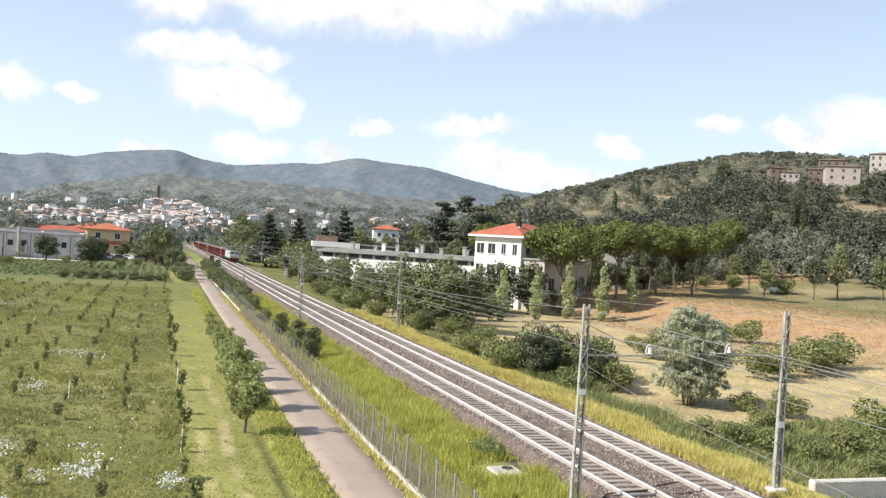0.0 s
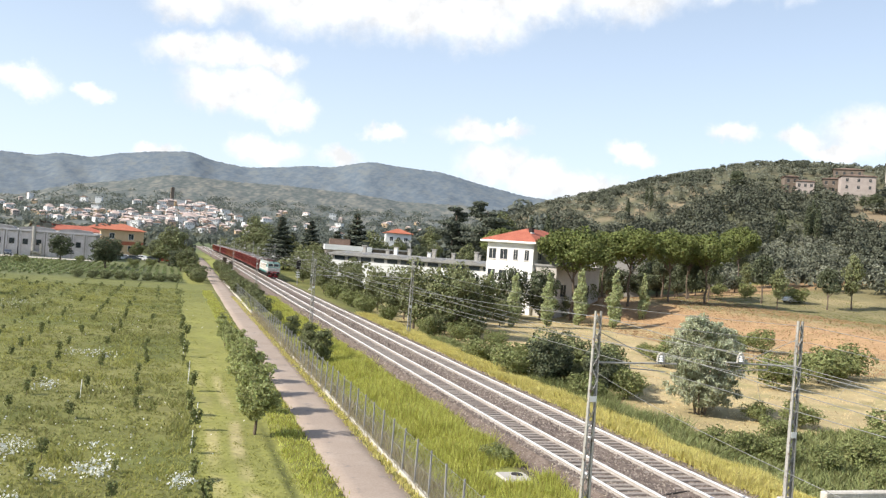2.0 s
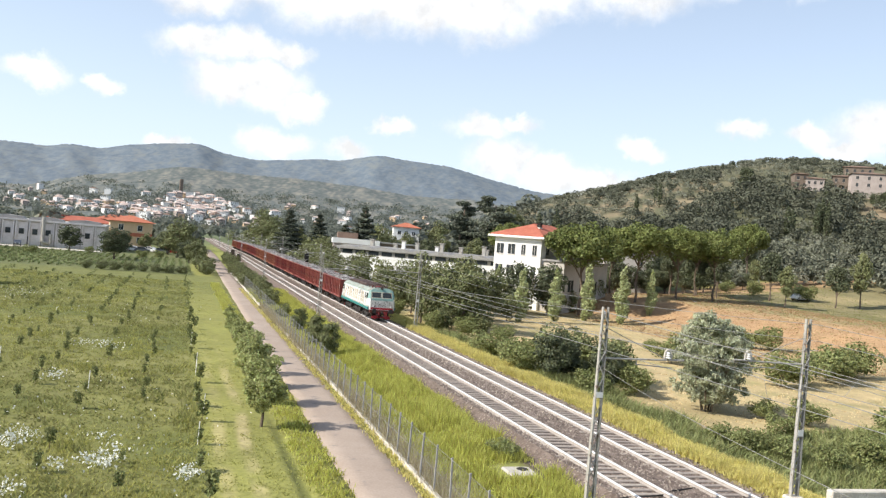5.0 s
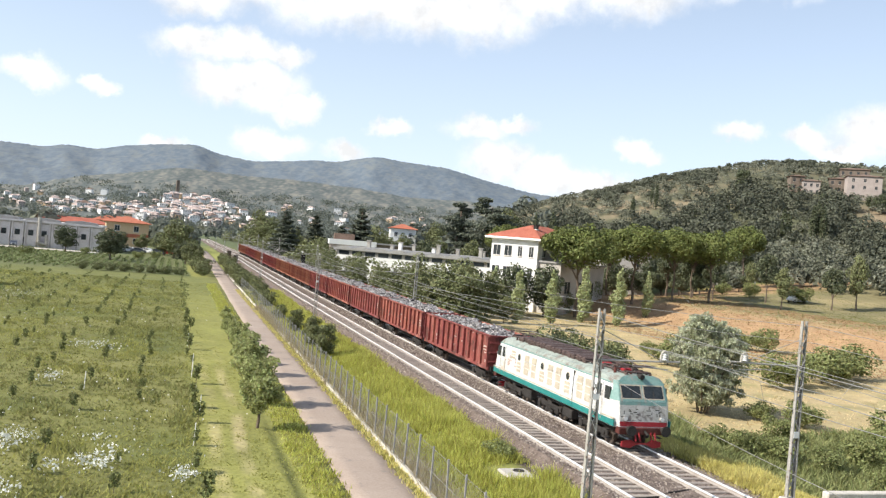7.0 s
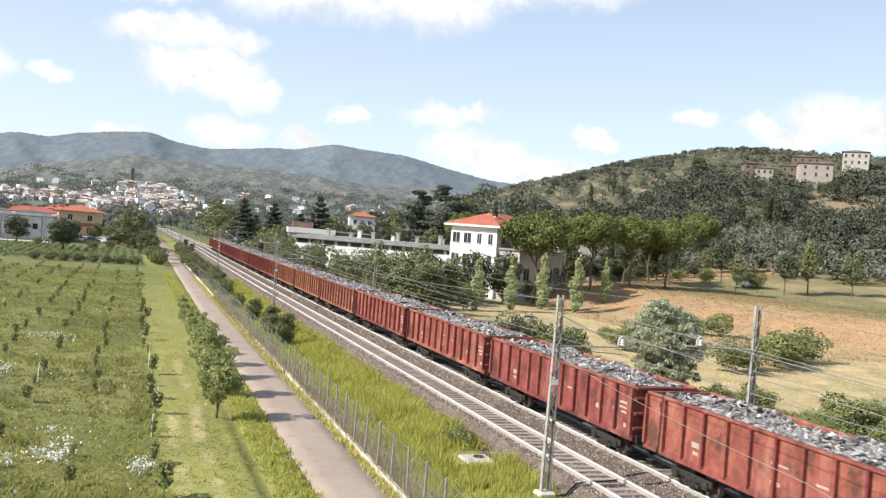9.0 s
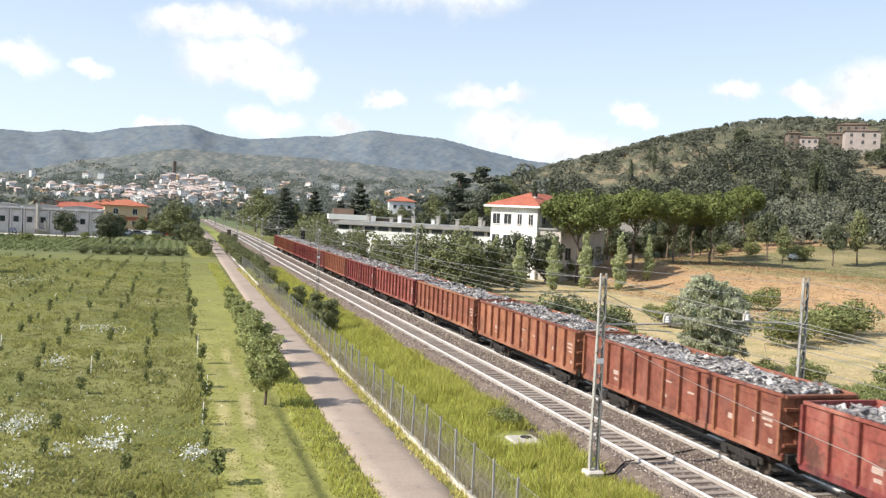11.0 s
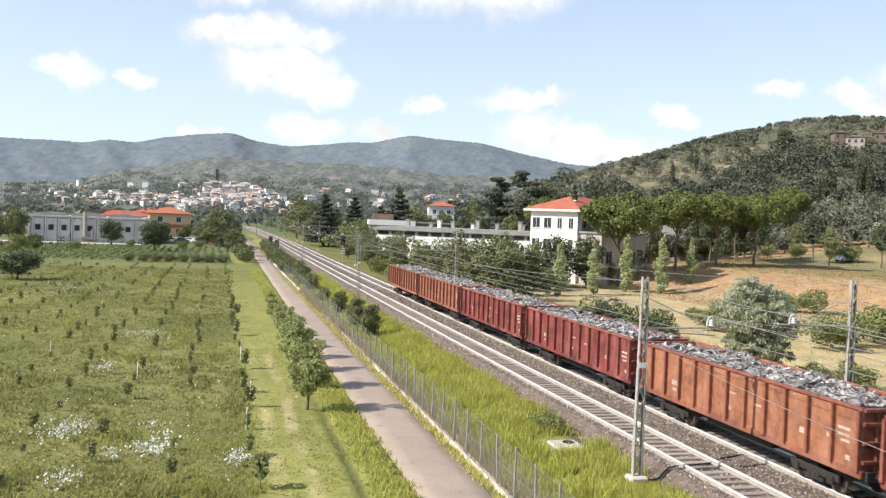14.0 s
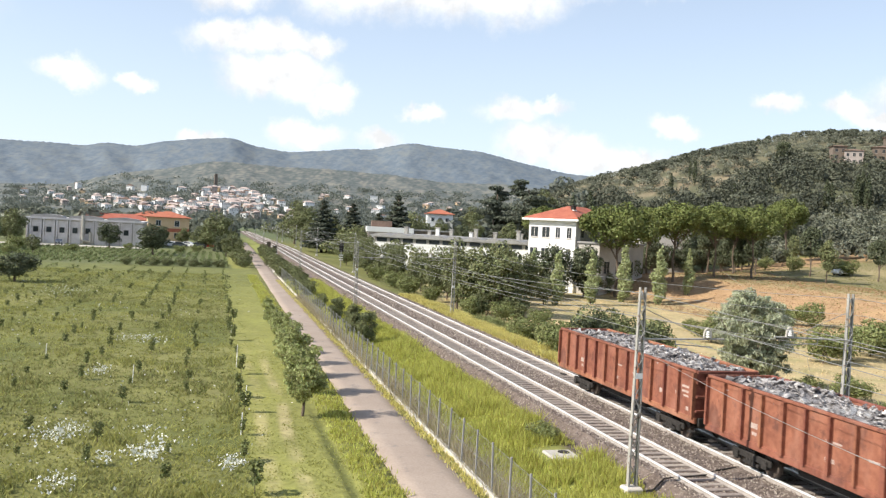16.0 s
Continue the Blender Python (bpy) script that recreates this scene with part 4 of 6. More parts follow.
# ---------------------------------------------------------------- lane, kerb and fence
def build_lane():
    ys = np.concatenate([np.arange(-60, 120, 3.0), np.arange(120, 345, 9.0)])
    V, F = [], []
    prof = [(-1.34, -.08), (-1.28, .0), (-.6, .03), (0, .04), (.6, .03), (1.22, .0), (1.28, -.08)]
    k = len(prof)
    rng = random.Random(7)
    for i, y in enumerate(ys):
        c, g = float(road_x(y)), -1.0 + float(grade(y))
        V += [(c + px + (rng.uniform(-.05, .05) if abs(px) > 1.25 else 0), y, g + pz) for px, pz in prof]
        if i:
            F += [((i - 1) * k + q, (i - 1) * k + q + 1, i * k + q + 1, i * k + q) for q in range(k - 1)]
    return tagged(new("road", mesh_from("road", V, F, "asphalt", smooth=True)), "narrow worn grey asphalt lane beside the railway", "road", kind="structure")


build_lane()
FENCE_X = 10.02


def fence_x(y):
    return FENCE_X + .0045 * max(0, y - 25)


def build_fence():
    kerb = strip("fence_kerb", [(-.09, -1.1), (-.09, -.84), (.09, -.84), (.09, -1.1)], "concrete", "weathered concrete footing of the fence", "kerb",
                 y0=4, y1=190, step=6, dx=fence_x)
    fe = empty("wire_fence")
    tagged(fe, "wire mesh fence on thin grey posts along the lane", "fence")
    post = None
    bm0 = bmesh.new()
    box(bm0, -.035, .035, -.035, .035, -.9, .95, .01)
    y, i = 6.0, 0
    rng = random.Random(3)
    while y < 150:
        if post is None:
            post = part("post", bm0, "post", fe)
            mesh = post.data
        else:
            post = new("post", mesh)
            post.parent = fe
        post.matrix_basis = pose(fence_x(y), y, float(grade(y)), rng.uniform(-1.2, 1.2), rng.uniform(-1.5, 1.5), 0)
        y += 2.0
    # chain links: thin diagonal wires between the posts, and three line wires
    V, F = [], []

    def thread(a, b, r):
        a, b = np.array(a), np.array(b)
        q = len(V)
        d = b - a
        s = np.array([0, 0, r]) if abs(d[2]) < .5 * np.linalg.norm(d) else np.array([0, r, 0])
        V.extend([a - s, a + s, b + s, b - s])
        F.append((q, q + 1, q + 2, q + 3))
    y = 12.0
    while y < 110:
        step = .16 if y < 60 else .32
        r = .004 if y < 60 else .007
        x, g = fence_x(y) - .05, float(grade(y))
        for s in (-1, 1):
            thread((x, y - s * .85, g - .83), (x, y + s * .85, g + .87), r)
        y += step
    for z in (-.8, 0, .88):
        for y in range(6, 150, 4):
            thread((fence_x(y) - .05, y, float(grade(y)) + z), (fence_x(y + 4) - .05, y + 4, float(grade(y + 4)) + z), .008)
    part("wire_mesh", mesh_from("wire_mesh", V, F, "mesh"), "mesh", fe)["kind"] = "stuff"


build_fence()


def slab_and_footings():
    bm = bmesh.new()
    box(bm, 13.7, 14.95, 33.2, 34.55, -.85, -.50, .06)
    part("slab", bm, "greywall")
    tagged(bpy.data.objects["slab"], "bare concrete manhole slab in the grass", "slab")
    lid = rods(((14.5, 34.1, -.51), (14.5, 34.1, -.47), .26, .24), seg=18)
    part("manhole_cover", lid, "dark", bpy.data.objects["slab"], "dark round iron cover")
    bm = bmesh.new()
    box(bm, 26.9, 36.5, 30.3, 30.7, -2.2, -.30, .05)
    w = part("parapet_wall", bm, "concrete")
    tagged(w, "pale concrete parapet among the shrubs", "wall")


slab_and_footings()

# ---------------------------------------------------------------- overhead line
POLES = [(-36.0, -37.0), (28.5, 29.6), (94.2, 90.3), (160.5, 162.0), (226.0, 228.0), (292.0, 294.0), (360, 362)]


def build_pole(height=7.35, arm=1):
    """A lattice steel mast with its bracket; arm: the side to which the bracket reaches."""
    po = empty("catenary_mast")
    tagged(po, "grey lattice steel catenary mast with bracket arm", "mast", group="masts of the overhead line")
    for s in (-1, 1):
        out = [(s * .15, -.075), (s * .15, .075), (s * .10, .075), (s * .10, .055), (s * .135, .055), (s * .135, -.055), (s * .10, -.055), (s * .10, -.075)]
        bm = bmesh.new()
        rings = [[bm.verts.new((x * k, y * k, z)) for x, y in out] for z, k in ((-.55, 1.25), (height - .55, .82))]
        for i in range(len(out)):
            j = (i + 1) % len(out)
            bm.faces.new((rings[0][i], rings[0][j], rings[1][j], rings[1][i]))
        bm.faces.new(rings[1])
        bmesh.ops.recalc_face_normals(bm, faces=bm.faces)
        part("channel", bm, "steel", po)
    n = 15
    for f in (-.06, .06):
        for i in range(n):
            z0, z1 = -.4 + (height - .3) * i / n, -.4 + (height - .3) * (i + 1) / n
            s = 1 if (i + (f > 0)) % 2 else -1
            part("lacing_bar", rods(((-s * .13, f, z0), (s * .13, f, z1), .02), seg=5), "steel", po)
    part("footing", boxes((-.34, .34, -.30, .30, -.95, -.32), bevel=.06), "concrete", po, "pale concrete footing block")
    reach = 3.35 * arm
    part("bracket_arm", rods(((0, 0, 4.96), (reach, 0, 5.02), .035)), "steel", po)
    part("stay", rods(((0, 0, 6.1), (reach * .78, 0, 5.04), .014)), "wire", po)
    ins = bmesh.new()
    for q in range(3):
        z = 5.08 + q * .085
        rod(ins, (reach * .80, 0, z), (reach * .80, 0, z + .06), .12 - .016 * q, .06 - .008 * q, 12)
    arch = [(reach * .80 + .15 * math.cos(k * math.pi / 8), 0, 5.04 + .36 * math.sin(k * math.pi / 8) ** .7) for k in range(9)]
    part("insulator_saddle", rods(*[(p, q, .035) for p, q in zip(arch, arch[1:])]), "concrete", po, "pale arched insulator saddle")
    part("insulator", ins, "ceramic", po, "white bell insulator")
    part("steady_arm", rods(((reach * .42, 0, 4.80), (reach * .86, 0, 4.72), .02), ((reach * .42, 0, 4.98), (reach * .42, 0, 4.78), .018)), "steel", po)
    part("feeder_insulator", rods(((0, .12, 6.5), (0, .12, 6.66), .07, .05)), "ceramic", po)
    part("plate", boxes((-.13, .13, -.10, -.085, 2.1 if arm < 0 else 3.55, 2.35 if arm < 0 else 3.75)), "sign", po, "small white plate")
    return po


left_mast, right_mast = build_pole(arm=1), build_pole(arm=-1)
for i, (yl, yr) in enumerate(POLES):
    for src, x, y in ((left_mast, 14.74 + .0022 * yl, yl), (right_mast, 24.22 + .006 * yr, yr)):
        h = float(grade(y))
        m = pose(x, y, h + .02) @ Matrix.Diagonal((1, 1, 1.08 if i == 2 and src is right_mast else 1.0, 1))
        if i == 0:
            src.matrix_basis = m
        else:
            copy_thing(src, m)


def wires():
    def run(name, pts, r, label):
        cu = bpy.data.curves.new(name, "CURVE")
        cu.dimensions, cu.bevel_depth, cu.bevel_resolution = "3D", r, 0
        sp = cu.splines.new("POLY")
        sp.points.add(len(pts) - 1)
        for p, co in zip(sp.points, pts):
            p.co = (*co, 1)
        cu.materials.append(M["wire"])
        tmp = bpy.data.objects.new(name, cu)
        me = bpy.data.meshes.new_from_object(tmp)
        bpy.data.objects.remove(tmp)
        bpy.data.curves.remove(cu)
        me.materials.clear()
        me.materials.append(M["wire"])
        return tagged(new(name, me), label, "wire", group="wires of the overhead line")

    def spans(x0, z0, sag, side, stagger=0.0):
        pts = []
        ys = [p[side] for p in POLES]
        for k in range(len(ys) - 1):
            for q in range(12):
                f = q / 12
                y = ys[k] + (ys[k + 1] - ys[k]) * f
                st = stagger * (1 if k % 2 else -1) * (1 - 2 * f)
                pts.append((x0 + st, y, z0 - sag * 4 * f * (1 - f) + float(grade(max(0, y)))))
        return pts
    for side, c in ((0, NEAR_C + .1), (1, FAR_C + .95)):
        run("messenger_wire", spans(c, 5.42, .62, side), .012, "thin grey sagging messenger wire")
        con = spans(c - (.0 if side == 0 else .7), 4.66, .04, side, .2)
        run("contact_wire", con, .011, "thin taut copper contact wire")
        drop = bmesh.new()
        for (xa, ya, za), (xb, yb, zb) in list(zip(spans(c, 5.42, .62, side), con))[1::2]:
            if 0 < ya < 170:
                rod(drop, (xa, ya, za), (xb, yb, zb), .007, seg=4)
        ob = part("dropper_wires", drop, "wire")
        tagged(ob, "thin droppers between messenger and contact wire", "wire", kind="stuff")
    run("feeder_wire", spans(14.93, 6.62, .7, 0), .011, "thin grey feeder wire on mast tops")
    run("feeder_wire", spans(24.85, 6.62, .7, 1), .011, "thin grey feeder wire on mast tops")
    run("return_wire", spans(25.05, 5.95, .8, 1), .010, "thin grey return wire")
    run("return_wire", spans(25.05, 4.55, .8, 1), .010, "thin grey return wire")
    run("drop_cable", [(14.93 - 5.1 * f, 28.5 - 18.0 * f, 4.62 + (.65 * f - .5 * f * (1 - f))) for f in np.linspace(0, 1, 12)] + [(7.2, 2, 5.4), (7, -8, 5.6)], .007, "slack grey cable leaving the mast")
    run("side_cable", [(25.0 + 14 * f, 29.6 + 26 * f, 5.6 - 1.4 * f - 1.8 * f * (1 - f)) for f in np.linspace(0, 1, 10)] + [(60, 95, 5.2)], .011, "slack grey cable over the meadow")


wires()


def bond_cable():
    """A slack cable from the mast's foot across the sleepers."""
    pts = [(15.05, 28.25, -.42), (15.6, 28.4, -.40), (16.2, 28.75, -.12), (16.7, 28.95, -.14), (17.3, 29.0, -.13), (18.2, 29.2, -.14), (18.9, 29.75, -.15), (19.6, 30.0, -.15), (20.2, 30.15, -.14)]
    bm = bmesh.new()
    rings = []
    for k, q in enumerate(pts):
        way = (Vector(pts[min(k + 1, len(pts) - 1)]) - Vector(pts[max(k - 1, 0)])).normalized()
        side = way.cross(Vector((0, 0, 1))).normalized()
        up = side.cross(way)
        rings.append([bm.verts.new(Vector(q) + (side * math.cos(a) + up * math.sin(a)) * .035) for a in (i * math.pi / 3 for i in range(6))])
    for a, b in zip(rings, rings[1:]):
        for i in range(6):
            bm.faces.new((a[i], a[(i + 1) % 6], b[(i + 1) % 6], b[i]))
    bm.faces.new(rings[0][::-1]), bm.faces.new(rings[-1])
    ob = part("bond_cable", bm, "dark")
    tagged(ob, "thick black cable lying across the near track", "cable")


bond_cable()


def signals():
    """Trackside cabinets and a signal far down the line."""
    for x, y, h in ((15.2, 232, 2.0), (15.3, 262, 2.0)):
        c = empty("relay_cabinet")
        tagged(c, "dark grey trackside relay cabinet beside the ballast", "cabinet", group="cabinets beside the line")
        z = -.6 + float(grade(y))
        part("body", boxes((x - .55, x + .55, y - .4, y + .4, z, z + h), bevel=.03), "dark", c)
        part("door", boxes((x - .48, x + .48, y - .43, y - .405, z + .15, z + h - .15)), "wheel", c)
    s = empty("signal_post")
    tagged(s, "railway signal with dark target and white bars", "signal")
    z = float(grade(178)) - .6
    part("post", rods(((24.9, 178, z), (24.9, 178, z + 4.6), .09)), "steel", s)
    part("target", boxes((24.45, 25.35, 177.86, 177.94, z + 3.2, z + 5.0), bevel=.03), "dark", s)
    for k in range(3):
        part("marker_bar", boxes((24.5, 25.3, 177.83, 177.855, z + 1.5 + k * .45, z + 1.72 + k * .45)), "sign", s, "white reflective bar")


signals()
# ---------------------------------------------------------------- plants
def quads(centres, size, rng, lean=.0, aspect=1.0, out=None, loose=.55):
    """One small leaf spray per centre, turned at random, or roughly along the outward directions given."""
    c = np.asarray(centres, float)
    n = len(c)
    b = rng.normal(size=(n, 3))
    b[:, 2] += lean
    if out is None:
        a = rng.normal(size=(n, 3))
        a /= np.linalg.norm(a, axis=1)[:, None] + 1e-9
        b -= a * (a * b).sum(1)[:, None]
        b /= np.linalg.norm(b, axis=1)[:, None] + 1e-9
        face = np.cross(a, b)
    else:
        face = out + rng.normal(size=(n, 3)) * loose + np.array([0, 0, .2])
        face /= np.linalg.norm(face, axis=1)[:, None] + 1e-9
        b -= face * (face * b).sum(1)[:, None]
        b /= np.linalg.norm(b, axis=1)[:, None] + 1e-9
        a = np.cross(b, face)
    s = (np.ones(n) * size)[:, None] * rng.uniform(.6, 1.4, (n, 1))
    u, v = a * s * .5, b * s * .5 * aspect
    w = face * s * .22
    V = np.stack([c - v, c + u * .8 + w, c + v, c - u * .8 + w], 1).reshape(-1, 3)
    return V, np.arange(4 * n).reshape(-1, 4)


def shell(rng, n, centre, rad, inner=.55):
    """Points in an ellipsoid's outer part, and the ways that they face."""
    d = rng.normal(size=(n, 3))
    d /= np.linalg.norm(d, axis=1)[:, None]
    return np.array(centre) + d * np.array(rad) * rng.uniform(inner, 1.0, (n, 1)) ** .6, d


def crown_mesh(name, blobs, n, size, mat, seed, inner=.5, lean=0, aspect=1.0, loose=.7):
    rng = np.random.default_rng(seed)
    vol = np.array([r[0] * r[1] + r[1] * r[2] + r[0] * r[2] for _, r in blobs])
    share = np.maximum(8, (n * vol / vol.sum()).astype(int))
    made = [shell(rng, k, c, r, inner) for k, (c, r) in zip(share, blobs)]
    pts, ways = np.concatenate([m[0] for m in made]), np.concatenate([m[1] for m in made])
    mid = (pts.min(0) + pts.max(0)) / 2
    away = (pts - mid) / (np.ptp(pts, axis=0) / 2 + 1e-6)
    V, F = quads(pts, size, rng, lean, aspect, ways * .6 + away * .6, loose)
    return mesh_from(name, V, F.tolist(), mat)


def cluster(rng, n, centre, rad, piece, up=.0):
    """Puffs spread over an ellipsoid, to give a crown its lumps and gaps."""
    out = []
    for _ in range(n):
        d = rng.normal(size=3)
        d[2] = d[2] + up
        d /= np.linalg.norm(d)
        k = rng.uniform(.55, .95)
        p = rng.uniform(.7, 1.25) * piece
        out.append((tuple(np.array(centre) + d * np.array(rad) * k), (p, p, p * .8)))
    return out


def trunk_bm(h, r, limbs, rng, bend=.04):
    bm = bmesh.new()
    p = Vector((0, 0, -.3))
    segs = 5
    for i in range(segs):
        q = Vector((rng.uniform(-bend, bend) * h, rng.uniform(-bend, bend) * h, -.3 + (h + .3) * (i + 1) / segs))
        rod(bm, p, q, r * (1 - .13 * i), r * (1 - .13 * (i + 1)), 8)
        p = q
    for (x, y, z) in limbs:
        rod(bm, (p.x * .8, p.y * .8, h * rng.uniform(.6, .95)), (x, y, z), r * .42, r * .12, 6)
    return bm


def tree(name, label, category, blobs, trunk_h, trunk_r, n, size, leaf, seed, inner=.5, lean=0, aspect=1.0, limbs=5, group="", bend=.03):
    t = empty(name)
    tagged(t, label, category, group=group)
    rng = np.random.default_rng(seed + 50)
    ends = [b[0] for b in blobs][:limbs]
    part("trunk", trunk_bm(trunk_h, trunk_r, ends, rng, bend), "bark", t)
    part("crown", crown_mesh("crown", blobs, n, size, leaf, seed, inner, lean, aspect), leaf, t)
    return t


def plant(src, used, places, seed, zfix=0.0, spread=(.9, 1.1)):
    """Sets src and its copies at (x, y, height); heights are of the whole tree."""
    rng = random.Random(seed)
    for x, y, h in places:
        base = land1(x, y) + zfix
        k = h / src["tall"]
        w = k * rng.uniform(*spread)
        m = pose(x, y, base, 0, 0, rng.uniform(0, 360)) @ Matrix.Diagonal((w, w, k, 1))
        if used.get(src.name):
            copy_thing(src, m @ Matrix.Diagonal((*[1 / q for q in src.scale], 1)))
        else:
            src.matrix_basis = m
            used[src.name] = True


used = {}


def proto(ob, tall):
    ob["tall"] = tall
    return ob


R_ = np.random.default_rng(12)
broad = [proto(tree("broadleaf_tree", "dense dark green broadleaf tree beside the railway", "tree", cluster(np.random.default_rng(s), 34, (0, 0, 5.2), (3.0, 3.0, 4.3), 1.15, .05) + [((0, 0, 4.8), (2.3, 2.3, 3.8))],
                    3.2, .22, 4200, .36, "leaf", s, group="trees along the railway"), 10.0) for s in (1, 2)]
darkt = [proto(tree("lime_tree", "compact dark green garden tree", "tree", cluster(np.random.default_rng(s), 30, (0, 0, 5.1), (2.5, 2.5, 4.3), 1.0, -.1) + [((0, 0, 4.8), (1.9, 1.9, 3.8))],
                    2.5, .2, 3800, .34, "darkleaf", s), 10.0) for s in (5,)]
terr = [proto(tree("park_tree", "round-crowned green tree on the terrace lawn", "tree", cluster(np.random.default_rng(s), 22, (0, 0, 5.7), (2.6, 2.6, 2.9), 1.0, .1) + [((0, 0, 5.6), (1.9, 1.9, 2.3))],
                   3.0, .24, 3000, .34, "darkleaf" if s == 8 else "leaf", s, group="trees on the terrace"), 9.2) for s in (8, 9)]
poplar = [proto(tree("young_poplar", "slender pale green young poplar", "tree", [((R_.uniform(-.25, .25), R_.uniform(-.25, .25), z), (.80 * k, .80 * k, .72)) for z, k in ((.7, .6), (1.4, .9), (2.2, 1.1), (3.0, 1.15), (3.9, 1.1), (4.8, .98), (5.6, .8), (6.4, .6), (7.1, .4), (7.6, .22))],
                     7.0, .10, 2600, .25, "poplarleaf", 21, group="row of young poplars", lean=1.2, limbs=0), 8.0)]
def pine_crown(seed):
    """A broad dome of puffs over a nearly flat underside."""
    rng = np.random.default_rng(seed)
    out = []
    for _ in range(90):
        a, q = rng.uniform(0, 2 * math.pi), 5.3 * math.sqrt(rng.uniform(0, 1))
        rim = math.sqrt(max(0, 1 - (q / 6.0) ** 2))
        z = 9.9 + 5.1 * rim * rng.uniform(.12, 1.0)
        k = rng.uniform(1.0, 1.5)
        out.append(((q * math.cos(a), q * math.sin(a), z), (k, k, k * .72)))
    return out + [((0, 0, 11.5), (5.3, 5.3, 3.6))]


pine = [proto(tree("umbrella_pine", "tall stone pine with broad domed green crown", "tree", pine_crown(s),
                   9.4, .27, 12500, .40, "pineleaf", s, inner=.6, group="umbrella pines by the house", limbs=12), 16.2) for s in (31, 32)]
fir_blobs = [((0, 0, 1.6 + 1.15 * i), (2.9 * (1 - i / 11.5), 2.9 * (1 - i / 11.5), .55)) for i in range(11)]
fir = [proto(tree("cedar_fir", "tall dark layered conifer", "tree", fir_blobs, 13.5, .22, 5200, .48, "firleaf", 41, inner=.25, limbs=0), 14.4)]
cedar = [proto(tree("cedar", "spreading dark blue-green cedar with tiered branches", "tree",
                    [((R_.uniform(-2.5, 2.5), R_.uniform(-2.5, 2.5), 4.5 + 1.1 * i), (4.2 - .28 * i, 4.2 - .28 * i, .6)) for i in range(10)], 13, .4, 6000, .5, "firleaf", 44, inner=.3, limbs=6), 15.5)]
cypress = [proto(tree("cypress", "narrow dark green cypress", "tree", [((0, 0, 1.2 + .95 * i), (.95 * math.sin(.35 + 2.5 * i / 10), .95 * math.sin(.35 + 2.5 * i / 10), .8)) for i in range(11)],
                      9, .14, 1500, .32, "darkleaf", 47, lean=1.5, limbs=0, group="cypresses on the hill"), 11.6)]
bushes = [proto(tree("shrub", "rounded green shrub in the meadow", "shrub", cluster(np.random.default_rng(s), 20, (0, 0, 1.1), (1.15, 1.15, 1.0), .48, .15) + [((0, 0, .95), (.95, .95, .8))], .5, .06, 2100, .15, lf, s, group="shrubs beside the line"), 2.4)
          for s, lf in ((61, "shrubleaf"), (62, "leaf"), (63, "shrubleaf"))]
orchard = [proto(tree("lane_tree", "small leafy fruit tree beside the lane", "tree", cluster(np.random.default_rng(s), 26, (0, 0, 2.0), (.82, .82, 1.45), .36, .0) + [((0, 0, 2.0), (.5, .5, 1.2))], 1.5, .08, 3000, .135, "fruitleaf", s, inner=.3, group="fruit trees along the lane"), 3.6)
           for s in (71, 72)]
fence_shrub = proto(tree("lineside_shrub", "upright dark green shrub behind the wire fence", "shrub", cluster(np.random.default_rng(65), 30, (0, 0, 1.6), (.85, .85, 1.45), .36, -.1) + [((0, 0, 1.4), (.6, .6, 1.2))], 1.2, .06, 3200, .13, "leaf", 65, inner=.3, group="shrubs beside the line"), 3.3)


def build_willow():
    rng = np.random.default_rng(81)
    t = empty("silver_willow")
    tagged(t, "airy silver-leaved willow with several stems in the meadow", "tree")
    blobs = cluster(rng, 200, (0, 0, 3.7), (2.8, 2.8, 2.9), .36, .15) + cluster(rng, 90, (0, 0, 1.9), (2.6, 2.6, 1.5), .36, .0)
    stems = bmesh.new()
    for i in range(9):
        a = 2 * math.pi * i / 9 + rng.uniform(-.3, .3)
        p = Vector((.25 * math.cos(a), .25 * math.sin(a), -.3))
        for k in range(4):
            f = (k + 1) / 4
            q = Vector((math.cos(a) * (.25 + 1.9 * f ** 1.4) + rng.uniform(-.15, .15), math.sin(a) * (.25 + 1.9 * f ** 1.4) + rng.uniform(-.15, .15), 4.3 * f))
            rod(stems, p, q, .075 * (1 - .2 * k), .075 * (1 - .2 * (k + 1)), 6)
            p = q
    part("trunk", stems, "bark", t, "several slender grey stems")
    part("crown", crown_mesh("crown", blobs, 26000, .115, "willowleaf", 81, .05, .9, 2.2, 1.3), "willowleaf", t)
    return t


willow = build_willow()


def aim(az, r, top):
    """A tree's place at the bearing az and distance r, as tall as it takes to reach the elevation top."""
    x, y = r * math.sin(radians(az)), r * math.cos(radians(az))
    return x, y, EYE + r * math.tan(radians(top)) - land1(x, y)


